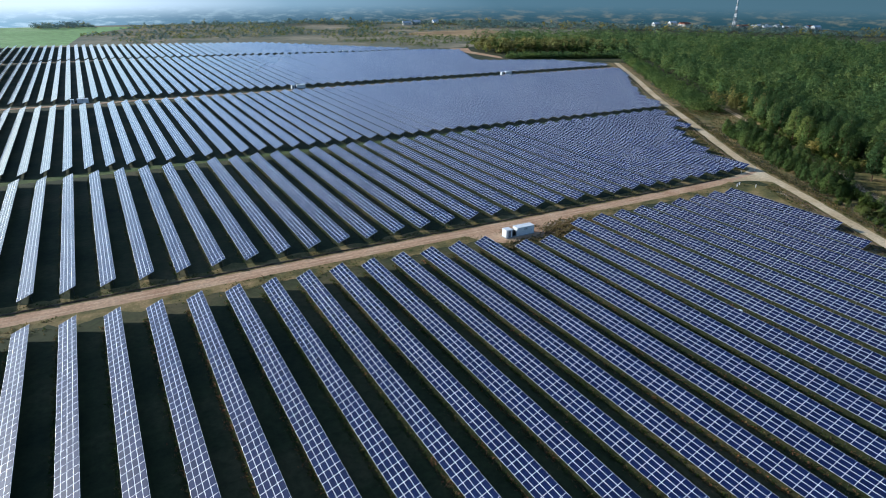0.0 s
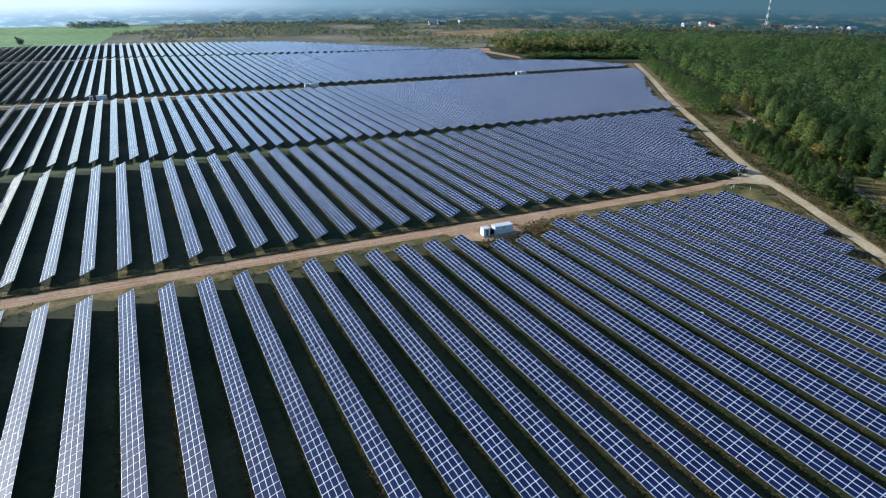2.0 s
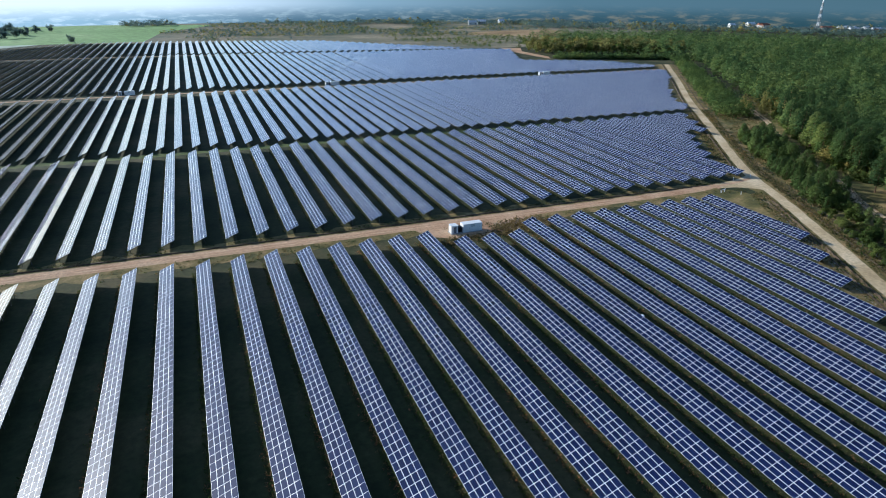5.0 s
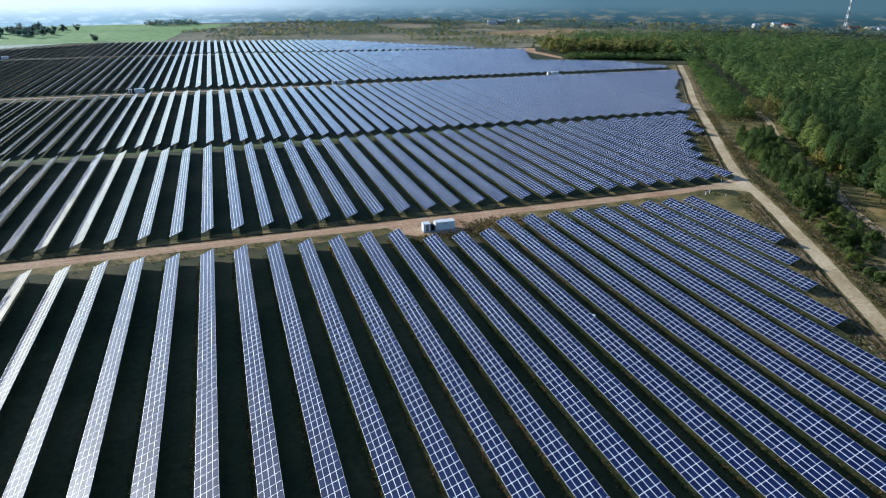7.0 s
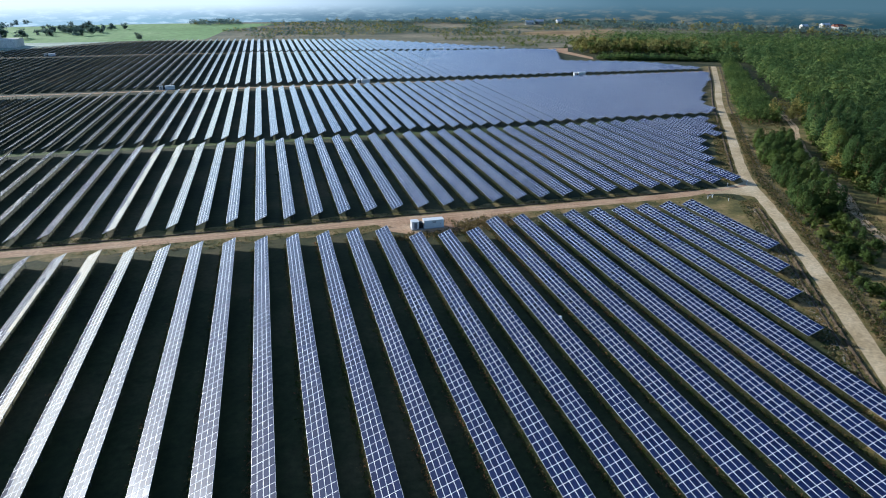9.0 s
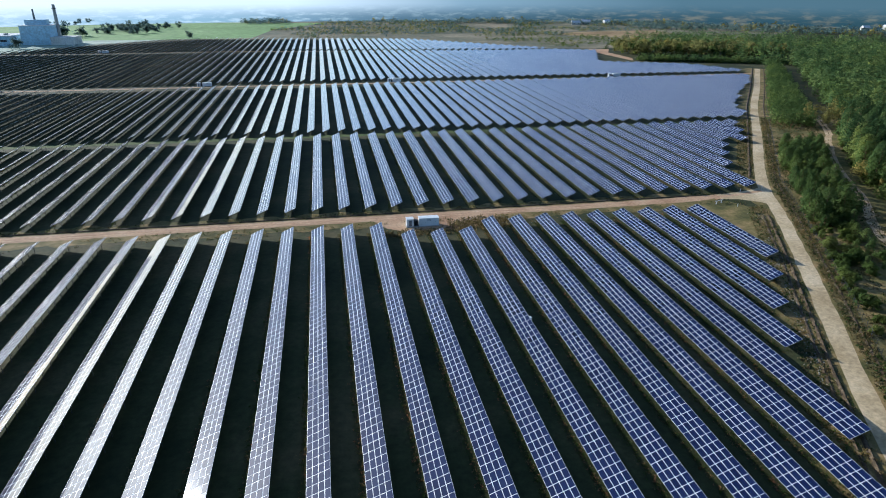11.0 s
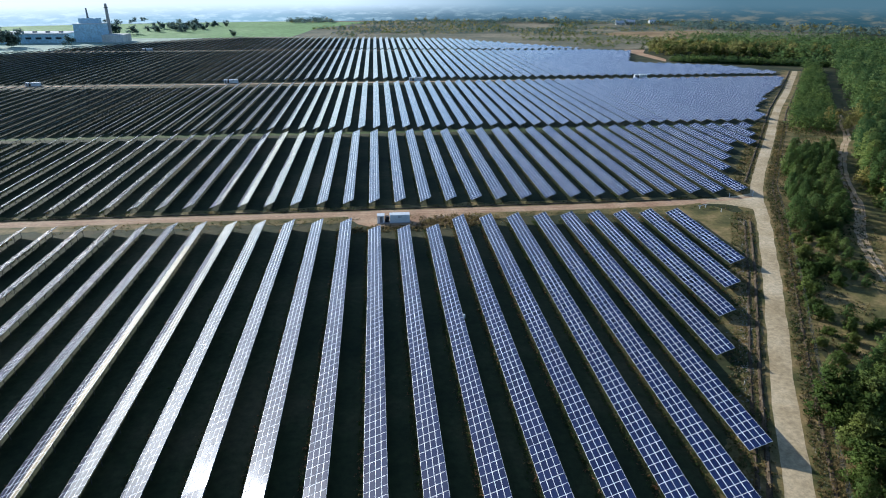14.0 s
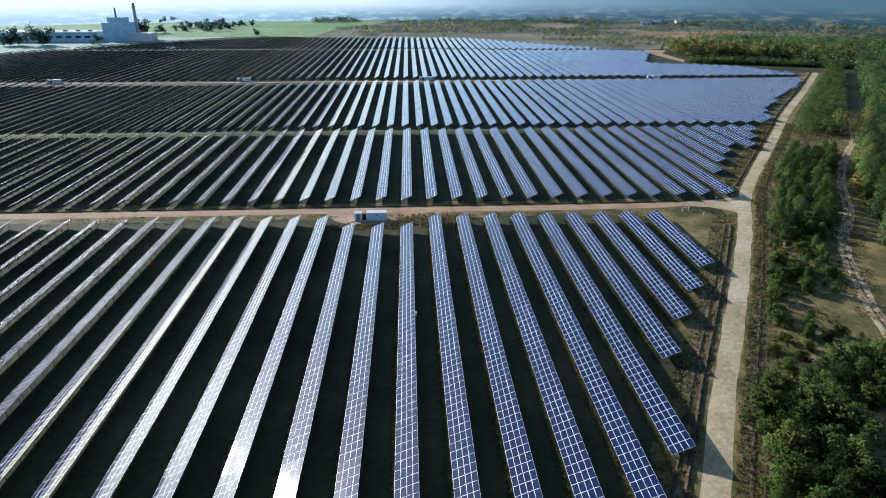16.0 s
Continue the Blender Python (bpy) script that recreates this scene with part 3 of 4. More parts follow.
def trunk_mesh(rnd, h, girth, low, boughs):
    top = h * 0.92
    bend = [(rnd.uniform(-0.02, 0.02) * h, rnd.uniform(-0.02, 0.02) * h, h * k) for k in (0.35, 0.65)]
    pts = [(0, 0, -0.2), *bend, (bend[1][0] * 1.3, bend[1][1] * 1.3, top)]
    rad = [girth, girth * 0.75, girth * 0.45, girth * 0.08]
    tris = []
    for k in range(3):
        tris += limb_tris(pts[k], pts[k + 1], rad[k], rad[k + 1])
    for k in range(boughs):
        z = h * rnd.uniform(low, 0.85)
        a = rnd.uniform(0, 6.28)
        L = h * 0.16 * (1.15 - z / h) + 0.3
        tris += limb_tris((0, 0, z), (math.cos(a) * L, math.sin(a) * L, z + L * 0.35), girth * 0.28, girth * 0.06, 4)
    return tri_mesh("trunk", tris, BARK)


rng0, rnd0 = np.random.default_rng(7), random.Random(7)
KINDS = {}
for kind, mat, h, r, n, low, shape in (
        ("pine_tree", PINE, 16.0, 3.3, 330, 0.2, pine_crown), ("young_pine_tree", YOUNG, 8.0, 2.2, 300, 0.08, pine_crown),
        ("shrub", SHRUB, 4.0, 2.3, 380, 0.0, leafy_crown), ("birch_tree", AUTUMN, 10.0, 2.6, 260, 0.2, leafy_crown), ("russet_shrub", RUSSET, 2.6, 1.3, 60, 0.0, leafy_crown)):
    KINDS[kind] = []
    for v in range(3):
        leaves = shape(rng0, h, r, n, 12, low)
        crown = tri_mesh("crown", leaves, mat, crown_normals(leaves, h, rng0))
        KINDS[kind].append((trunk_mesh(rnd0, h, 0.02 * h * (0.6 if "shrub" in kind else 0.8), max(low, 0.15), 9), crown))
LABELS = {"pine_tree": ("tall dark green pine with a bare brown trunk", "tree"), "young_pine_tree": ("young bushy green pine beside the perimeter road", "tree"),
          "shrub": ("dense green deciduous shrub on dry heath ground", "shrub"), "birch_tree": ("small birch with yellow autumn leaves at the wood's edge", "tree"), "russet_shrub": ("low shrub with bright orange-red autumn leaves", "shrub")}


def plant(kind, x, y, size, rnd):
    base = new(kind)
    base.matrix_basis = pose(x, y, 0, 0, 0, rnd.uniform(0, 360))
    base.scale = (size * rnd.uniform(0.9, 1.12), size * rnd.uniform(0.9, 1.12), size)
    label, cat = LABELS[kind]
    tagged(base, label, cat, cat + "s by the perimeter road")
    trunk, crown = KINDS[kind][rnd.randrange(3)]
    part("trunk", trunk, base)
    part("crown", crown, base)
    return base


def road_x(y, line):
    """The line's x at that y."""
    for (x0, y0), (x1, y1) in zip(line, line[1:]):
        if y0 <= y <= y1:
            return x0 + (x1 - x0) * (y - y0) / (y1 - y0)
    return line[0][0] if y < line[0][1] else line[-1][0]


# the belt between the perimeter road and the sand track
rb = random.Random(11)
placed = []


def free(x, y, gap):
    for px, py, pg in placed:
        if (px - x) ** 2 + (py - y) ** 2 < (gap + pg) ** 2 * 0.25:
            return False
    placed.append((x, y, gap))
    return True


for tries in range(4200):
    y = rb.uniform(52, 268)
    lo, hi = road_x(y, PERIMETER) + (8.5 if y < 180 else 11.0), road_x(y, SAND_TRACK) - 6.0
    if hi - lo < 2:
        continue
    x = rb.uniform(lo, hi)
    f = (x - lo) / (hi - lo)
    d = noise.noise(Vector((x * 0.045, y * 0.045, 3.1)))
    if y > 172:
        kind, size, gap = ("young_pine_tree", rb.uniform(0.65, 1.05), 3.6) if rb.random() < 0.75 else ("shrub", rb.uniform(0.8, 1.3), 3.6)
        if y > 260 and d < 0:
            continue
    elif y > 100:
        if d < -0.1 or f > 0.93:
            continue
        kind, size, gap = ("shrub", rb.uniform(0.45, 1.0), 3.9) if rb.random() < 0.75 else ("young_pine_tree", rb.uniform(0.3, 0.6), 3.2)
    else:
        if d < -0.2 and f > 0.55:
            continue
        kind, size, gap = ("shrub", rb.uniform(1.0, 1.75), 4.2) if rb.random() < 0.75 else ("young_pine_tree", rb.uniform(0.45, 0.8), 3.4)
    if len(placed) < 400 and free(x, y, gap):
        plant(kind, x, y, size, rb)
for x, y, s in ((8, 70, 1.0), (33, 144, 0.5), (16.5, 102, 0.45)):
    plant("russet_shrub", x, y, s, rb)
for x, y, s in ((96, 199, 0.85), (101, 207, 0.95), (92, 206, 0.8), (21, 110, 0.45), (-12, 93, 0.35), (88, 214, 0.7), (205, 330, 1.2), (212, 338, 1.1)):
    plant("birch_tree", x, y, s, rb)
# pines at the edge of the wood, beyond the track
near_pines = []
for tries in range(900):
    y = rb.uniform(150, 300)
    lo = road_x(y, SAND_TRACK) + (7 if y > 200 else 10)
    x = rb.uniform(lo, lo + 26)
    if y < 200 and noise.noise(Vector((x * 0.06, y * 0.06, 8.0))) < -0.15:
        continue
    if len(near_pines) < 95 and free(x, y, 4.4):
        near_pines.append((x, y))
        plant("pine_tree", x, y, rb.uniform(0.78, 1.12), rb)


# ---- woods ----
def woods(name, label, mat, spots, shape, h, r, detail, seed, low, trunks=True):
    """Many trees joined: spots of (x, y, size, far) with fewer clumps farther off."""
    rng = np.random.default_rng(seed)
    lods = {}
    for lod, (n, per) in enumerate(detail):
        lods[lod] = [shape(rng, h, r, n, per, low) for _ in range(5)]
    tris, norms, tones = [], [], []
    for x, y, s, lod in spots:
        v = lods[lod][rng.integers(0, 5)]
        a = rng.uniform(0, 6.28)
        ca, sa = math.cos(a), math.sin(a)
        rot = np.array(((ca, sa, 0), (-sa, ca, 0), (0, 0, 1)), dtype=np.float32)
        wide = s * (1.0, 1.0, 1.35)[lod]
        norms.append(crown_normals(v, h, rng) @ rot)
        tones.append(np.full(len(v), rng.uniform()))
        tris.append((v @ rot) * np.array((wide, wide, s), dtype=np.float32) + np.array((x, y, 0), dtype=np.float32))
    ob = new(name, tri_mesh(name, np.concatenate(tris), mat, np.concatenate(norms), np.concatenate(tones)))
    return tagged(ob, label, "woods", kind="stuff")


rw = random.Random(5)


def spread(x0, x1, y0, y1, spacing, inside):
    """Jittered spots; the spacing grows with the distance from the field's corner."""
    out = []
    y = y0
    while y < y1:
        x = x0
        d = spacing(x, y)
        while x < x1:
            d = spacing(x, y)
            px, py = x + rw.uniform(-0.45, 0.45) * d, y + rw.uniform(-0.45, 0.45) * d
            if inside(px, py):
                out.append((px, py))
            x += d
        y += spacing((x0 + x1) / 2, y) * 0.9
    return out


def off(x, y):
    return math.hypot(x + 40, y - 60)


def wood_edge(y):
    """Where the tall wood begins."""
    return road_x(y, SAND_TRACK) + (33 if y < 300 else 9)


def in_tall(x, y):
    if y < 560:
        return x > wood_edge(y) and (y > 205 or x > 120)
    return x > 300 - (y - 560) * 0.15


tall = spread(60, 620, 150, 560, lambda x, y: 6.0 if off(x, y) < 330 else 7.4, in_tall)
tall = [(x, y, rw.uniform(0.62, 1.0) * (1.25 if rw.random() < 0.14 else 1.0), 0 if off(x, y) < 330 else 1) for x, y in tall if x < 430 + (y - 150) * 0.9]
woods("pine_wood", "dense dark green pine wood behind the sand track", PINE, tall, pine_crown, 16.0, 3.7, [(80, 6), (44, 5), (12, 4)], 21, 0.12)
far_tall = spread(200, 1400, 560, 1120, lambda x, y: 8.8 if y < 800 else 11.5, lambda x, y: x > 300 - (y - 560) * 0.1 + max(0, y - 860) * 1.1 and x < 420 + (y - 100) * 0.95 and not (y > 840 and x < 480) and math.hypot(x + 140, y - 20) < 985)
far_tall += spread(560, 1300, 330, 560, lambda x, y: 9, lambda x, y: x > 430 + (y - 150) * 0.9 and x < 420 + (y - 100) * 1.0 and math.hypot(x + 140, y - 20) < 985)
woods("far_pine_wood", "dark pine wood stretching away beyond the field", PINE, [(x, y, rw.uniform(0.65, 1.1), 2) for x, y in far_tall], pine_crown, 16.0, 4.0, [(40, 6), (24, 5), (16, 4)], 22, 0.15)


def in_young(x, y):
    return road_x(y, PERIMETER) + 9 < x < road_x(y, SAND_TRACK) - 5 and y > 303


young = spread(120, 420, 300, 545, lambda x, y: 3.7, in_young)
woods("young_pine_wood", "block of young bright green pines beside the perimeter road", YOUNG, [(x, y, rw.uniform(0.7, 1.1), 1) for x, y in young], pine_crown, 8.0, 2.3, [(40, 6), (24, 5), (12, 4)], 23, 0.05)

under, gold = [], []
for k in range(420):
    y = rw.uniform(185, 305)
    x = road_x(y, SAND_TRACK) + 6.5 + abs(rw.gauss(0, 13))
    (gold if rw.random() < 0.16 else under).append((x, y, rw.uniform(0.35, 1.0), 1))
woods("undergrowth", "green undergrowth beneath the pines at the wood's edge", SHRUB, under, leafy_crown, 4.2, 2.2, [(40, 6), (32, 5), (12, 4)], 34, 0.0)
woods("golden_undergrowth", "yellow autumn bushes beneath the pines at the wood's edge", AUTUMN, gold, leafy_crown, 5.0, 2.2, [(40, 6), (32, 5), (12, 4)], 35, 0.0)

golden = [(149 + rw.gauss(0, 7), 308 + rw.gauss(0, 10), rw.uniform(0.8, 1.35), 0) for k in range(16)] + [(88 + rw.gauss(0, 5), 202 + rw.gauss(0, 6), rw.uniform(0.7, 1.1), 0) for k in range(10)]
woods("golden_trees", "yellowing birches among the pines at the wood's edge", AUTUMN, golden, leafy_crown, 11.0, 2.8, [(80, 6), (32, 5), (12, 4)], 37, 0.1)

# hedge and yellow birches at the notch of the fourth field
hedge, birches = [], []
for k in range(420):
    u = rw.random()
    x, y = 192 + u * 126, 613 - u * 53 + rw.uniform(0, 14)
    hedge.append((x, y, rw.uniform(0.5, 0.95), 1))
for k in range(420):
    u = rw.random()
    x, y = 202 + u * 151, 650 - u * 45 + rw.uniform(0, 75)
    birches.append((x, y, rw.uniform(1.0, 1.6), 1))
woods("hedge_of_young_pines", "dark green young pines behind the far field", PINE, hedge, pine_crown, 8.0, 2.4, [(40, 6), (24, 5), (12, 4)], 24, 0.05)
woods("birch_wood", "birches with yellow autumn leaves behind the far field", AUTUMN, birches[::2], leafy_crown, 11.0, 3.0, [(40, 6), (24, 5), (12, 4)], 25, 0.15)
woods("mixed_wood", "green deciduous trees among yellow birches", SHRUB, birches[1::2], leafy_crown, 10.0, 3.0, [(40, 6), (24, 5), (12, 4)], 26, 0.1)


# scrubland and woods towards the horizon
def wedge(x, y):
    return -0.85 * (y + 60) - 60 < x < 2.5 * (y - 40) - 100


scrub_g, scrub_y, scrub_b, ridge, ridge_y, field_trees = [], [], [], [], [], []
for x, y in spread(-300, 700, 955, 1420, lambda x, y: 8.5, wedge):
    n = noise.noise(Vector((x * 0.008, y * 0.012, 1.0)))
    if inside_poly(x, y, GREEN_FIELD) or inside_poly(x, y, TAN_FIELD) or (x > 430 and y < 1120) or math.hypot(x + 140, y - 20) > 1355:
        continue
    if x < -150 and y < 1000:
        continue
    if n > -0.12:
        u = rw.random()
        (scrub_y if u < (0.14 if n < 0.15 else 0.3) else scrub_g if u < 0.45 else scrub_b).append((x, y, rw.uniform(0.25, 0.75) * (1.5 if rw.random() < 0.08 else 1), 2))
for x, y in spread(60, 420, 765, 960, lambda x, y: 9, lambda x, y: x > 170 - (y - 765) * 0.55 and x < 420):
    if inside_poly(x, y, TAN_FIELD):
        continue
    if noise.noise(Vector((x * 0.02, y * 0.02, 5.0))) > -0.1:
        (scrub_y if rw.random() < 0.15 else scrub_g).append((x, y, rw.uniform(0.3, 0.65), 2))
for x, y in spread(-260, 1260, 300, 1400, lambda x, y: 11, lambda x, y: wedge(x, y) and (1180 if x > 430 else 1280) < math.hypot(x + 140, y - 20) < 1362):
    if noise.noise(Vector((x * 0.006, y * 0.006, 2.0))) > (-0.25 if x > 150 else 0.05):
        gold_patch = noise.noise(Vector((x * 0.02, y * 0.02, 6.0))) > 0.18
        (ridge_y if rw.random() < (0.6 if gold_patch else 0.03) else ridge).append((x, y, rw.uniform(0.45, 0.9), 2))
for x, y in spread(-900, -250, 960, 1420, lambda x, y: 26, lambda x, y: wedge(x, y)):
    if noise.noise(Vector((x * 0.006, y * 0.006, 9.0))) > 0.28:
        field_trees.append((x, y, rw.uniform(0.7, 1.3), 1))
field_trees += [(-563, 830, 2.2, 1), (-556, 836, 1.7, 1), (-533, 832, 2.4, 1), (-526, 838, 2.1, 1), (-468, 850, 1.3, 1), (-487, 1030, 1.6, 1), (-476, 1034, 2.0, 1), (-455, 1040, 1.5, 1), (-300, 985, 1.0, 1)]
woods("field_trees", "scattered round trees round the green field, paled for haze", HAZED_LEAVES, field_trees, leafy_crown, 10.0, 4.2, [(40, 6), (90, 5), (12, 4)], 33, 0.0)
woods("scrub", "scattered green bushes on the rough land behind the field", SHRUB, scrub_g, leafy_crown, 8.0, 4.0, [(40, 6), (24, 5), (12, 4)], 27, 0.0)
woods("autumn_scrub", "scattered yellow autumn bushes behind the field", AUTUMN, scrub_y, leafy_crown, 8.0, 3.6, [(40, 6), (24, 5), (12, 4)], 28, 0.0)
woods("pale_scrub", "bushes scattered behind the field, greyed to stand for haze", HAZED_LEAVES, scrub_b, leafy_crown, 8.0, 3.8, [(40, 6), (24, 5), (14, 4)], 36, 0.0)
woods("horizon_wood", "woods towards the horizon with haze painted into the leaves", HAZED_LEAVES, ridge, leafy_crown, 13.0, 6.0, [(40, 6), (24, 5), (14, 4)], 29, 0.0)
woods("horizon_autumn_wood", "pale yellow trees in the distant woods", AUTUMN, ridge_y, leafy_crown, 14.0, 5.0, [(40, 6), (24, 5), (14, 4)], 30, 0.0)

# dry tufts on the verges
def tufts(name, label, mat, spots, seed):
    rng = np.random.default_rng(seed)
    c = np.array([(x, y, 0.12 * s) for x, y, s in spots])
    size = np.array([0.35 * s for _, _, s in spots])
    ob = new(name, tri_mesh(name, shards(rng, c, size, 5, 1.2), mat))
    return tagged(ob, label, "grass", kind="stuff")


dry, lush = [], []
for k in range(5200):
    x = rw.uniform(-330, 22)
    y = rw.choice((rw.uniform(190.5, 197.6), rw.uniform(204.0, 207.5)))
    if noise.noise(Vector((x * 0.12, y * 0.2, 0.5))) > -0.1:
        (dry if rw.random() < 0.6 else lush).append((x, y, rw.uniform(0.5, 1.4)))
for k in range(19000):
    y = rw.uniform(45, 330)
    c = road_x(y, PERIMETER)
    x = c + rw.choice((rw.uniform(-11, -3.4), rw.uniform(3.2, 7.5), rw.uniform(7, 36), rw.uniform(7, 36)))
    if x < c and 190 < y < 212:
        continue
    if x - c < 8 or noise.noise(Vector((x * 0.1, y * 0.1, 4.5))) > -0.2:
        (dry if rw.random() < 0.65 else lush).append((x, y, rw.uniform(0.6, 1.7)))
for k in range(700):
    x, y = rw.gauss(-74, 7), rw.gauss(190.5, 2.6)
    if y < 197.0 and not (-99 < x < -84):
        dry.append((x, y, rw.uniform(1.0, 2.4)))
for k in range(300):
    x, y = rw.uniform(-108, -80), rw.uniform(183, 188.5)
    dry.append((x, y, rw.uniform(1.0, 2.2)))
weeds_g, weeds_d, weeds_r = [], [], []
for i in range(38):
    y0 = FIRST_ENDS[i] if i < 5 else max(30.0, 77.6 - 14.2 * (i - 4))
    for k in range(int((188 - y0) * 11)):
        y = rw.uniform(y0 - 1, 188.5)
        x = -PITCH * i + rw.gauss(-3.95, 0.42)
        n = noise.noise(Vector((x * 0.05, y * 0.05, 6.0)))
        u = rw.random() + 0.35 * n
        (weeds_g if u < 0.62 else weeds_d if u < 0.9 else weeds_r).append((x, y, rw.uniform(0.4, 1.0)))
for k in range(-44, 12):
    y0 = EAST_STARTS.get(k, 208.5)
    for j in range(int((320 - y0) * 3.2)):
        y = rw.uniform(y0, 320)
        (weeds_g if rw.random() < 0.65 else weeds_d).append((PITCH * k + rw.gauss(-3.95, 0.42), y, rw.uniform(0.5, 1.1)))
tufts("weeds", "green weeds along the low edges of the solar rows", GREENBLADE, weeds_g, 51)
tufts("dry_weeds", "straw-coloured weeds along the low edges of the solar rows", STRAW, weeds_d, 52)
tufts("rusty_weeds", "rust-brown weeds along the low edges of the solar rows", RUST, weeds_r, 53)
tufts("dry_grass", "straw-coloured dry grass tufts along the gravel roads", STRAW, dry, 31)
tufts("green_grass", "green grass tufts along the gravel roads", GREENBLADE, lush, 32)


# ---- stations ----
WHITE, wt_, wb_ = material("painted_sheet_steel", 0.45)
wt_.links.new(mix(wt_, ramp(wt_, noise_of(wt_, 0.6, 5), [(0.35, (0.68, 0.69, 0.7)), (0.65, (0.8, 0.81, 0.82))]), (0.5, 0.47, 0.42), mult(wt_, noise_of(wt_, 3.0, 6), 0.25)), wb_.inputs["Base Color"])
GREY = mottled("grey_enamel", [(0.12, 0.13, 0.14), (0.18, 0.19, 0.2), (0.24, 0.25, 0.26)], 0.8, 4.0, rough=0.5, coords="Object")
CONCRETE = mottled("concrete", [(0.3, 0.29, 0.27), (0.38, 0.37, 0.34), (0.46, 0.45, 0.42)], 0.5, 4.0, relief=0.01, coords="Object")
DARK = mottled("dark_steel", [(0.02, 0.022, 0.025), (0.04, 0.042, 0.045), (0.07, 0.07, 0.075)], 1.5, 6.0, rough=0.6, coords="Object")


def solid(name, size, mat, bevel=0.03):
    """A box with softened edges, its base at z = 0."""
    bm = bmesh.new()
    bmesh.ops.create_cube(bm, size=1.0)
    bmesh.ops.scale(bm, vec=size, verts=bm.verts)
    bmesh.ops.translate(bm, vec=(0, 0, size[2] / 2), verts=bm.verts)
    if bevel:
        bmesh.ops.bevel(bm, geom=list(bm.edges), offset=bevel, segments=2, affect="EDGES")
    me = bpy.data.meshes.new(name)
    bm.to_mesh(me)
    bm.free()
    me.materials.append(mat)
    return me


def transformer_station():
    base = new("transformer_station")
    tagged(base, "white container and kiosk with a dark transformer on concrete", "transformer station", "transformer stations")
    part("slab", solid("slab", (10.6, 3.2, 0.18), CONCRETE, 0.04), base)
    body = part("container", solid("container", (6.3, 2.5, 2.45), WHITE, 0.03), base, "white ribbed steel container", pose(1.95, 0, 0.18))
    part("roof", solid("roof", (6.42, 2.62, 0.09), WHITE, 0.03), body, at=pose(0, 0, 2.45))
    for x in (-1.6, 1.6):
        door = part("door", solid("door", (1.1, 0.05, 2.1), WHITE, 0.015), body, at=pose(x, -1.31, 0.15))
        part("handle", solid("handle", (0.05, 0.06, 0.3), GREY, 0.01), door, at=pose(0.42, -0.05, 0.9))
    for k in range(9):
        if k not in (1, 2, 4, 6, 7):
            part("rib", cached("rib", lambda: solid("rib", (0.14, 0.06, 2.1), WHITE, 0.015)), body, at=pose(-2.9 + 0.725 * k, -1.27, 0.15))
    vent = part("vent", solid("vent", (1.0, 0.05, 0.6), GREY, 0.01), body, "grey louvred vent", pose(0, -1.31, 1.6))
    for k in range(5):
        part("louvre", cached("louvre", lambda: solid("louvre", (0.92, 0.05, 0.05), WHITE, 0.008)), vent, at=pose(0, -0.04, 0.07 + 0.1 * k))
    kiosk = part("kiosk", solid("kiosk", (2.2, 2.3, 2.35), WHITE, 0.03), base, "white switchgear kiosk", pose(-4.0, 0, 0.18))
    part("roof", solid("roof", (2.4, 2.5, 0.1), WHITE, 0.03), kiosk, at=pose(0, 0, 2.35))
    part("door", solid("door", (0.9, 0.05, 1.9), GREY, 0.015), kiosk, at=pose(0.1, -1.18, 0.12))
    tank = part("transformer", solid("transformer", (1.2, 1.5, 1.7), DARK, 0.05), base, "dark grey oil transformer", pose(-2.05, 0.1, 0.18))
    for k in range(6):
        part("radiator_fin", cached("fin", lambda: solid("radiator_fin", (0.05, 0.35, 1.2), DARK, 0.01)), tank, at=pose(-0.5 + 0.2 * k, -0.95, 0.25))
    for k in range(3):
        part("bushing", cached("bushing", lambda: solid("bushing", (0.12, 0.12, 0.5), GREY, 0.03)), tank, at=pose(-0.35 + 0.35 * k, 0.1, 1.7))
    return base


station = transformer_station()
station.matrix_basis = pose(-92.6, 192.0, 0.02)
for x, y, turn in ((-207, 509.5, 0), (-66, 509.5, 0), (116, 509, 1.5), (-349, 507, 0), (56, 744, 0), (-353, 777, 0)):
    copy_thing(station, pose(x, y, 0.02, 0, 0, turn))


# ---- barrier at the junction ----
def barrier(x, y, turn):
    base = new("barrier_gate")
    base.matrix_basis = pose(x, y, 0, 0, 0, turn)
    tagged(base, "white barrier with two short posts beside the junction", "barrier")
    for s in (-1.3, 1.3):
        part("post", cached("gatepost", lambda: solid("post", (0.25, 0.25, 1.2), WHITE, 0.03)), base, at=pose(s, 0, 0))
    part("bar", solid("bar", (3.6, 0.14, 0.16), WHITE, 0.03), base, at=pose(0.2, 0, 1.02))
    part("counterweight", solid("counterweight", (0.5, 0.3, 0.4), CONCRETE, 0.04), base, at=pose(-1.75, 0, 0.9))


barrier(12.2, 195.2, 20)


for x, y, h in ((36.5, 206.2, 1.8), (27.6, 205.9, 1.3), (16.5, 190.8, 1.2)):
    post = new("marker_post", solid("marker_post", (0.16, 0.16, h), WHITE, 0.03))
    post.location = (x, y, 0)
    tagged(post, "slim white marker post beside the gravel road", "post", "marker posts")


# ---- fence along the perimeter road ----
def along(line, step):
    out, left = [], 0.0
    for (x0, y0), (x1, y1) in zip(line, line[1:]):
        d = math.hypot(x1 - x0, y1 - y0)
        s = left
        while s < d:
            out.append((x0 + (x1 - x0) * s / d, y0 + (y1 - y0) * s / d, math.atan2(y1 - y0, x1 - x0)))
            s += step
        left = s - d
    return out


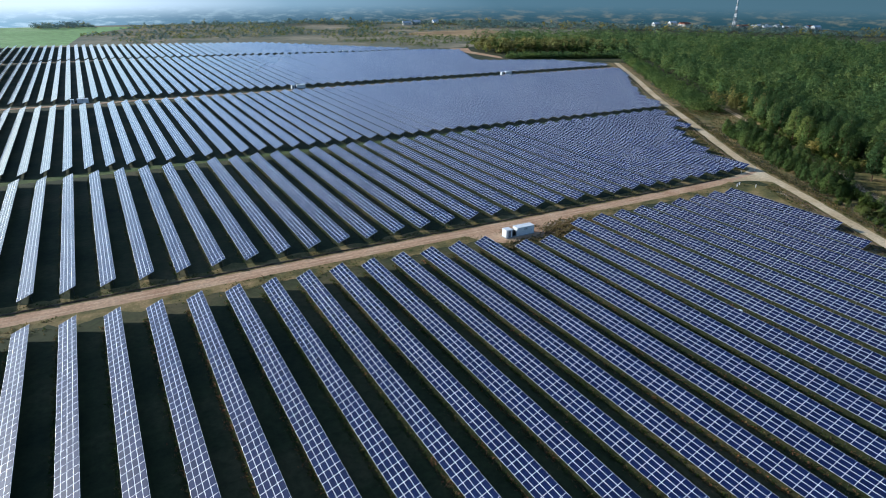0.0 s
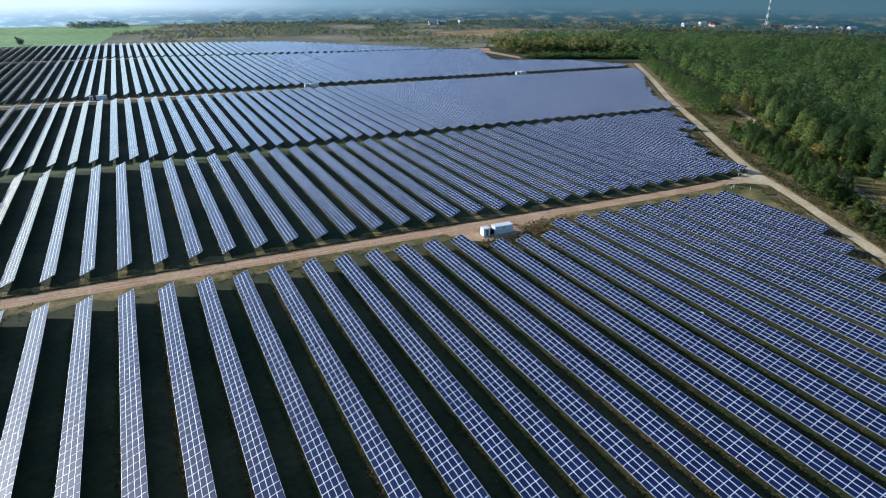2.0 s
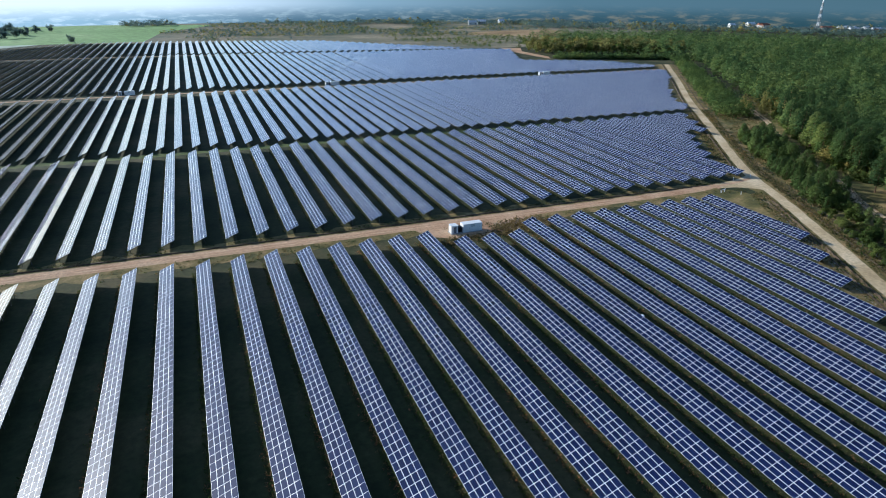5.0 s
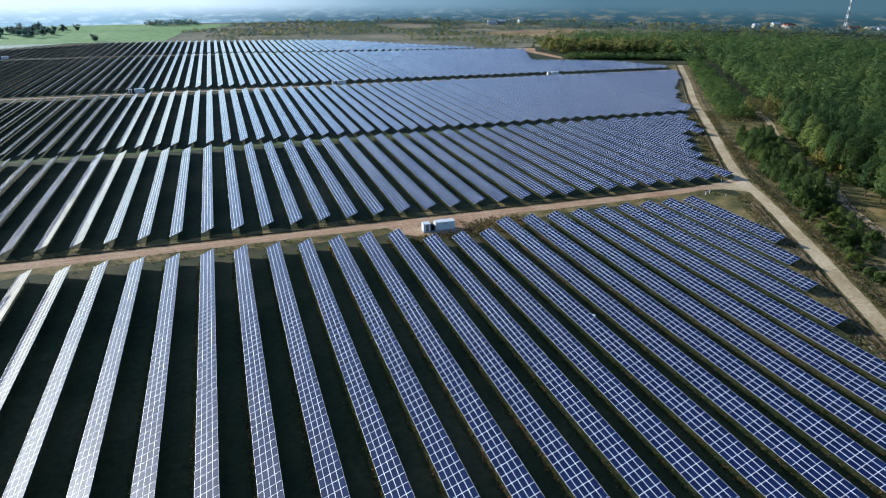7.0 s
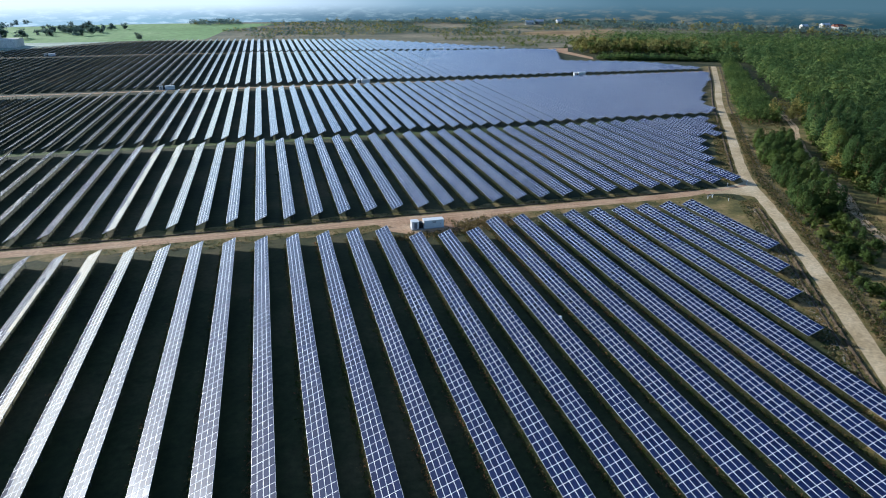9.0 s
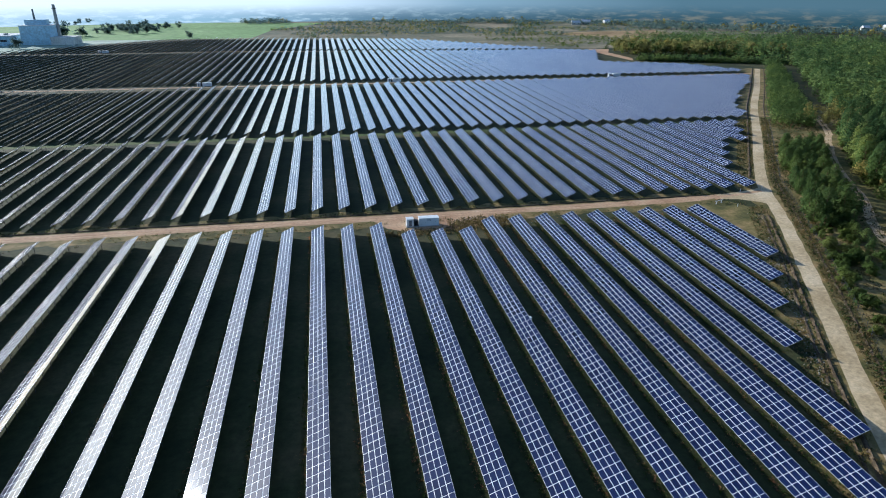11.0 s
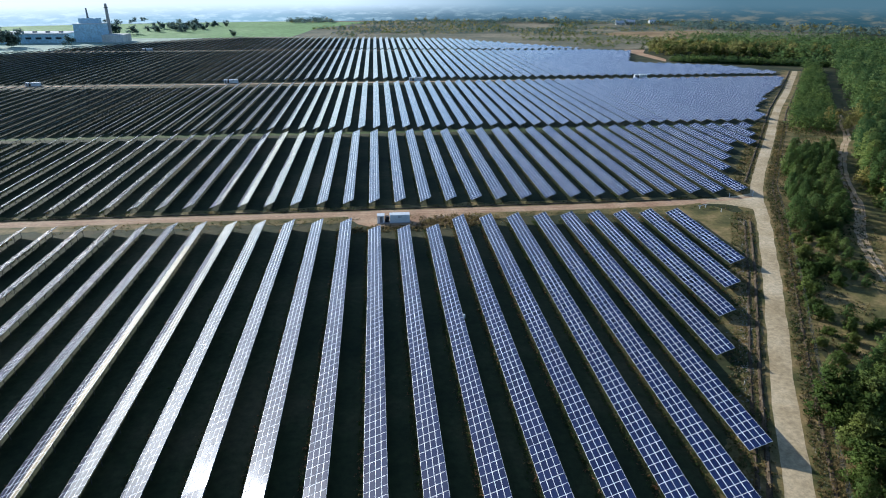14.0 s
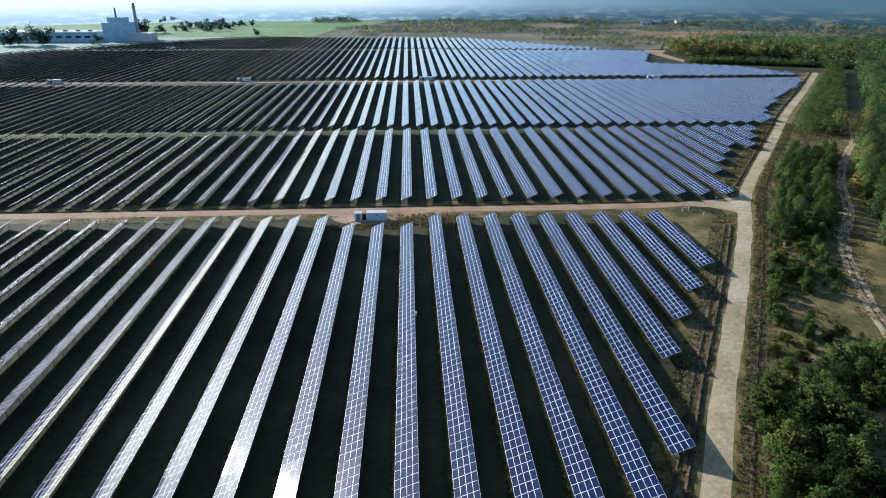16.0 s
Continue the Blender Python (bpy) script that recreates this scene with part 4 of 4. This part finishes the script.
FENCE = [(x + 6.6 * 0.87, y - 6.6 * 0.5) for x, y in PERIMETER]
fence = new("wire_fence")
tagged(fence, "thin wire fence on steel posts beside the perimeter road", "fence")
POST = solid("post", (0.07, 0.07, 1.9), DARKSTEEL, 0.0)
spots = along(FENCE, 4.0)
for x, y, a in spots:
    part("post", POST, fence, at=pose(x, y, -0.05, 0, 0, math.degrees(a)))
for z in (0.3, 0.7, 1.1, 1.5, 1.9):
    tris = []
    for (x0, y0, _), (x1, y1, _) in zip(spots, spots[1:]):
        tris += limb_tris((x0, y0, z), (x1, y1, z), 0.012, 0.012, 3)
    part("wire", tri_mesh("wire", tris, DARKSTEEL), fence)

# ---- ditch bank and rubble beside the road ----
rr_ = random.Random(17)
EARTH = mottled("turned_earth", [(0.05, 0.035, 0.02), (0.1, 0.07, 0.042), (0.17, 0.125, 0.08)], 0.5, 3.0, relief=0.06)


def bank(name, line, offset, width, height, seed, label):
    """A low uneven ridge of earth beside a line."""
    verts, faces = [], []
    pts = along(line, 1.6)
    for i, (x, y, a) in enumerate(pts):
        sx, sy = math.sin(a), -math.cos(a)
        for k, (s, h) in enumerate(((-1, -0.02), (-0.5, 0.7), (0.1, 1.0), (0.6, 0.6), (1, -0.02))):
            w = offset + s * width / 2 + 0.16 * noise.noise(Vector((x * 0.5, y * 0.5, k + seed)))
            hh = height * h * (1 + 0.6 * noise.noise(Vector((x * 0.35, y * 0.35, seed * 2.0 + k)))) if h > 0 else -0.02
            verts.append((x + sx * w, y + sy * w, hh))
    for i in range(len(pts) - 1):
        for k in range(4):
            a = i * 5 + k
            faces.append((a, a + 1, a + 6, a + 5))
    return tagged(new(name, mesh_of(name, verts, faces, [EARTH], smooth=False)), label, "bank", kind="structure")


LOWER = [p for p in PERIMETER if p[1] < 190]
UPPER = [p for p in PERIMETER if 225 > p[1] >= 210] + [p for p in PERIMETER if p[1] > 230]
bank("ditch_bank", LOWER, -3.9, 1.0, 0.42, 1, "low dark earth bank along the ditch")
bank("ditch_bank", LOWER, -5.6, 0.8, 0.26, 2, "low crumbling earth bank beside the ditch")
bank("ditch_bank", UPPER, -4.2, 1.2, 0.4, 3, "low dark earth bank beside the perimeter road")
bank("ditch_bank", PERIMETER, 5.2, 0.9, 0.22, 4, "low brown earth ridge under the fence")
bank("ditch_bank", [(-400, 205.2), (12, 205.2)], 0.6, 1.0, 0.3, 5, "low dark earth bank behind the gravel road")


def rubble(name, spots, seed, label):
    """Loose pale stones, each an uneven lump."""
    r = np.random.default_rng(seed)
    octa = np.array(((1, 0, 0), (0, 1, 0), (-1, 0, 0), (0, -1, 0), (0, 0, 0.8), (0, 0, -0.4)), dtype=np.float32)
    tri = np.array(((0, 1, 4), (1, 2, 4), (2, 3, 4), (3, 0, 4), (1, 0, 5), (2, 1, 5), (3, 2, 5), (0, 3, 5)))
    v = np.concatenate([octa * r.uniform(0.6, 1.3, (6, 1)) * s + np.array((x, y, 0.1 * s)) for x, y, s in spots])
    f = (tri[None] + (np.arange(len(spots)) * 6)[:, None, None]).reshape(-1, 3)
    return tagged(new(name, bulk_mesh(name, v, f, [STONE])), label, "rubble", kind="stuff")


STONE = mottled("pale_stone", [(0.26, 0.22, 0.17), (0.38, 0.34, 0.28), (0.5, 0.46, 0.4)], 0.7, 3.0, relief=0.02)
stones = []
for x, y, a in along(LOWER, 0.11):
    w = -5.0 - abs(rr_.gauss(0, 1.6))
    if noise.noise(Vector((x * 0.12, y * 0.12, 7.7))) > -0.15:
        stones.append((x + math.sin(a) * w, y - math.cos(a) * w, rr_.uniform(0.06, 0.24)))
for x, y, a in along(PERIMETER[:9], 0.35):
    w = rr_.uniform(3.0, 5.6)
    stones.append((x + math.sin(a) * w, y - math.cos(a) * w, rr_.uniform(0.05, 0.16)))
for k in range(500):
    stones.append((rr_.gauss(-73, 6), rr_.uniform(187.5, 196.5), rr_.uniform(0.08, 0.3)))
rubble("rubble", stones, 41, "pale broken stones scattered along the road's edge")

# ---- works with a chimney, houses and a mast, far off ----
ROOF_PALE = mottled("pale_sheet_roof", [(0.6, 0.6, 0.6), (0.7, 0.7, 0.7), (0.78, 0.78, 0.78)], 0.02, 0.3)
# wall blue made lighter to imitate haze over the works
WALL_HAZED = mottled("hazed_blue_walls", [(0.42, 0.6, 0.72), (0.48, 0.66, 0.77), (0.55, 0.71, 0.81)], 0.03, 0.4)
WALL_PALE = mottled("plaster_wall", [(0.5, 0.48, 0.44), (0.6, 0.58, 0.54), (0.7, 0.68, 0.64)], 0.05, 0.5)
ROOF_RED = mottled("tile_roof", [(0.2, 0.08, 0.05), (0.28, 0.12, 0.08), (0.34, 0.17, 0.12)], 0.1, 0.8)
GLASS, gt_, gb_ = material("dark_window", 0.1)
gb_.inputs["Base Color"].default_value = (0.03, 0.04, 0.05, 1)


def works():
    base = new("factory")
    base.location = (-530, 905, 0)
    tagged(base, "long works with haze-paled blue walls, pale roof and tall chimney", "factory")
    hall = part("hall", solid("hall", (150, 42, 11), WALL_HAZED, 0), base, at=pose(-30, 0, 0))
    part("roof", solid("roof", (152, 44, 1.2), ROOF_PALE, 0.1), hall, "pale sheet roof", pose(0, 0, 11))
    for k in range(9):
        part("roof_light", cached("rooflight", lambda: solid("roof_light", (3.0, 6.0, 1.6), GREY, 0.1)), hall, at=pose(-64 + 16 * k, -6, 12.2))
    for k in range(12):
        part("window", cached("hallwin", lambda: solid("window", (7.0, 0.3, 2.4), GLASS, 0)), hall, at=pose(-66 + 12 * k, -21.1, 5.0))
    tower = part("tower_block", solid("tower_block", (34, 26, 22), WALL_HAZED, 0), base, at=pose(68, 4, 0))
    part("roof", solid("roof", (35, 27, 0.8), ROOF_PALE, 0.1), tower, at=pose(0, 0, 22))
    part("plant_room", solid("plant_room", (24, 12, 6), WALL_HAZED, 0.2), tower, "blue rooftop plant paled for haze", pose(-1, 2, 22.8))
    part("vent_stack", tri_mesh("vent_stack", limb_tris((0, 0, 0), (0, 0, 12), 1.3, 0.9, 10), GREY), tower, at=pose(-3, 2, 28.8))
    part("annex", solid("annex", (26, 30, 9), WALL_PALE, 0), base, at=pose(98, 2, 0))
    chimney = part("chimney", tri_mesh("chimney", limb_tris((0, 0, 0), (0, 0, 46), 2.6, 1.6, 14), CONCRETE), base, "tall tapering chimney", pose(86, 16, 0))
    part("platform", tri_mesh("platform", limb_tris((0, 0, 0), (0, 0, 0.8), 2.6, 2.6, 14), DARK), chimney, at=pose(0, 0, 41))


works()


def nearer(x, y, reach=1330.0):
    """The same bearing from the flight's middle, before the painted backdrop."""
    k = min(1.0, reach / math.hypot(x + 140, y - 20))
    return -140 + (x + 140) * k, 20 + (y - 20) * k


def house(x, y, turn, size, wall, roof):
    base = new("house")
    base.matrix_basis = pose(x, y, 0, 0, 0, turn)
    tagged(base, "small distant house with a pitched roof among trees", "house", "distant houses")
    w, d, h = size
    part("wall", solid("wall", (w, d, h), wall, 0), base)
    v = [(-w / 2 - 0.4, -d / 2 - 0.4, h), (w / 2 + 0.4, -d / 2 - 0.4, h), (w / 2 + 0.4, d / 2 + 0.4, h), (-w / 2 - 0.4, d / 2 + 0.4, h), (-w / 2 - 0.4, 0, h + d * 0.35), (w / 2 + 0.4, 0, h + d * 0.35)]
    part("roof", mesh_of("roof", v, [(0, 1, 5, 4), (2, 3, 4, 5), (0, 4, 3), (1, 2, 5), (3, 2, 1, 0)], [roof]), base)
    for k in (-0.28, 0.28):
        part("window", cached("housewin", lambda: solid("window", (1.6, 0.2, 1.5), GLASS, 0)), base, at=pose(w * k, -d / 2 - 0.05, h * 0.35))


rh = random.Random(3)
for x, y, n in ((380, 1205, 3), (1220, 1085, 7), (1030, 1215, 5), (1420, 1160, 6)):
    for k in range(n):
        hx, hy = nearer(x, y)
        house(hx + rh.uniform(-45, 45), hy + rh.uniform(-22, 22), rh.uniform(-25, 25), (rh.uniform(10, 20), rh.uniform(8, 11), rh.uniform(4, 6.5)), WALL_PALE, rh.choice((ROOF_PALE, ROOF_RED, ROOF_PALE)))


def mast(x, y, h):
    base = new("lattice_mast")
    base.location = (x, y, 0)
    tagged(base, "tall pale lattice radio mast above the wood", "mast")
    levels = 9
    for k in range(levels):
        z0, z1 = h * k / levels, h * (k + 1) / levels
        r0, r1 = 3.2 * (1 - 0.85 * k / levels), 3.2 * (1 - 0.85 * (k + 1) / levels)
        tris = []
        for c in range(4):
            a, b = math.pi / 4 + c * math.pi / 2, math.pi / 4 + (c + 1) * math.pi / 2
            p0, p1 = (r0 * math.cos(a), r0 * math.sin(a), z0), (r1 * math.cos(a), r1 * math.sin(a), z1)
            q0, q1 = (r0 * math.cos(b), r0 * math.sin(b), z0), (r1 * math.cos(b), r1 * math.sin(b), z1)
            tris += limb_tris(p0, p1, 0.28, 0.28, 4) + limb_tris(p0, q1, 0.14, 0.14, 4) + limb_tris(q0, p1, 0.14, 0.14, 4) + limb_tris(p1, q1, 0.14, 0.14, 4)
        part("section", tri_mesh("section", tris, (STEEL, WHITE)[k % 2]), base)
    part("antenna", tri_mesh("antenna", limb_tris((0, 0, h), (0, 0, h + 5), 0.12, 0.05, 5), WHITE), base)


mast(*nearer(1195, 1150, 1345.0), 58)
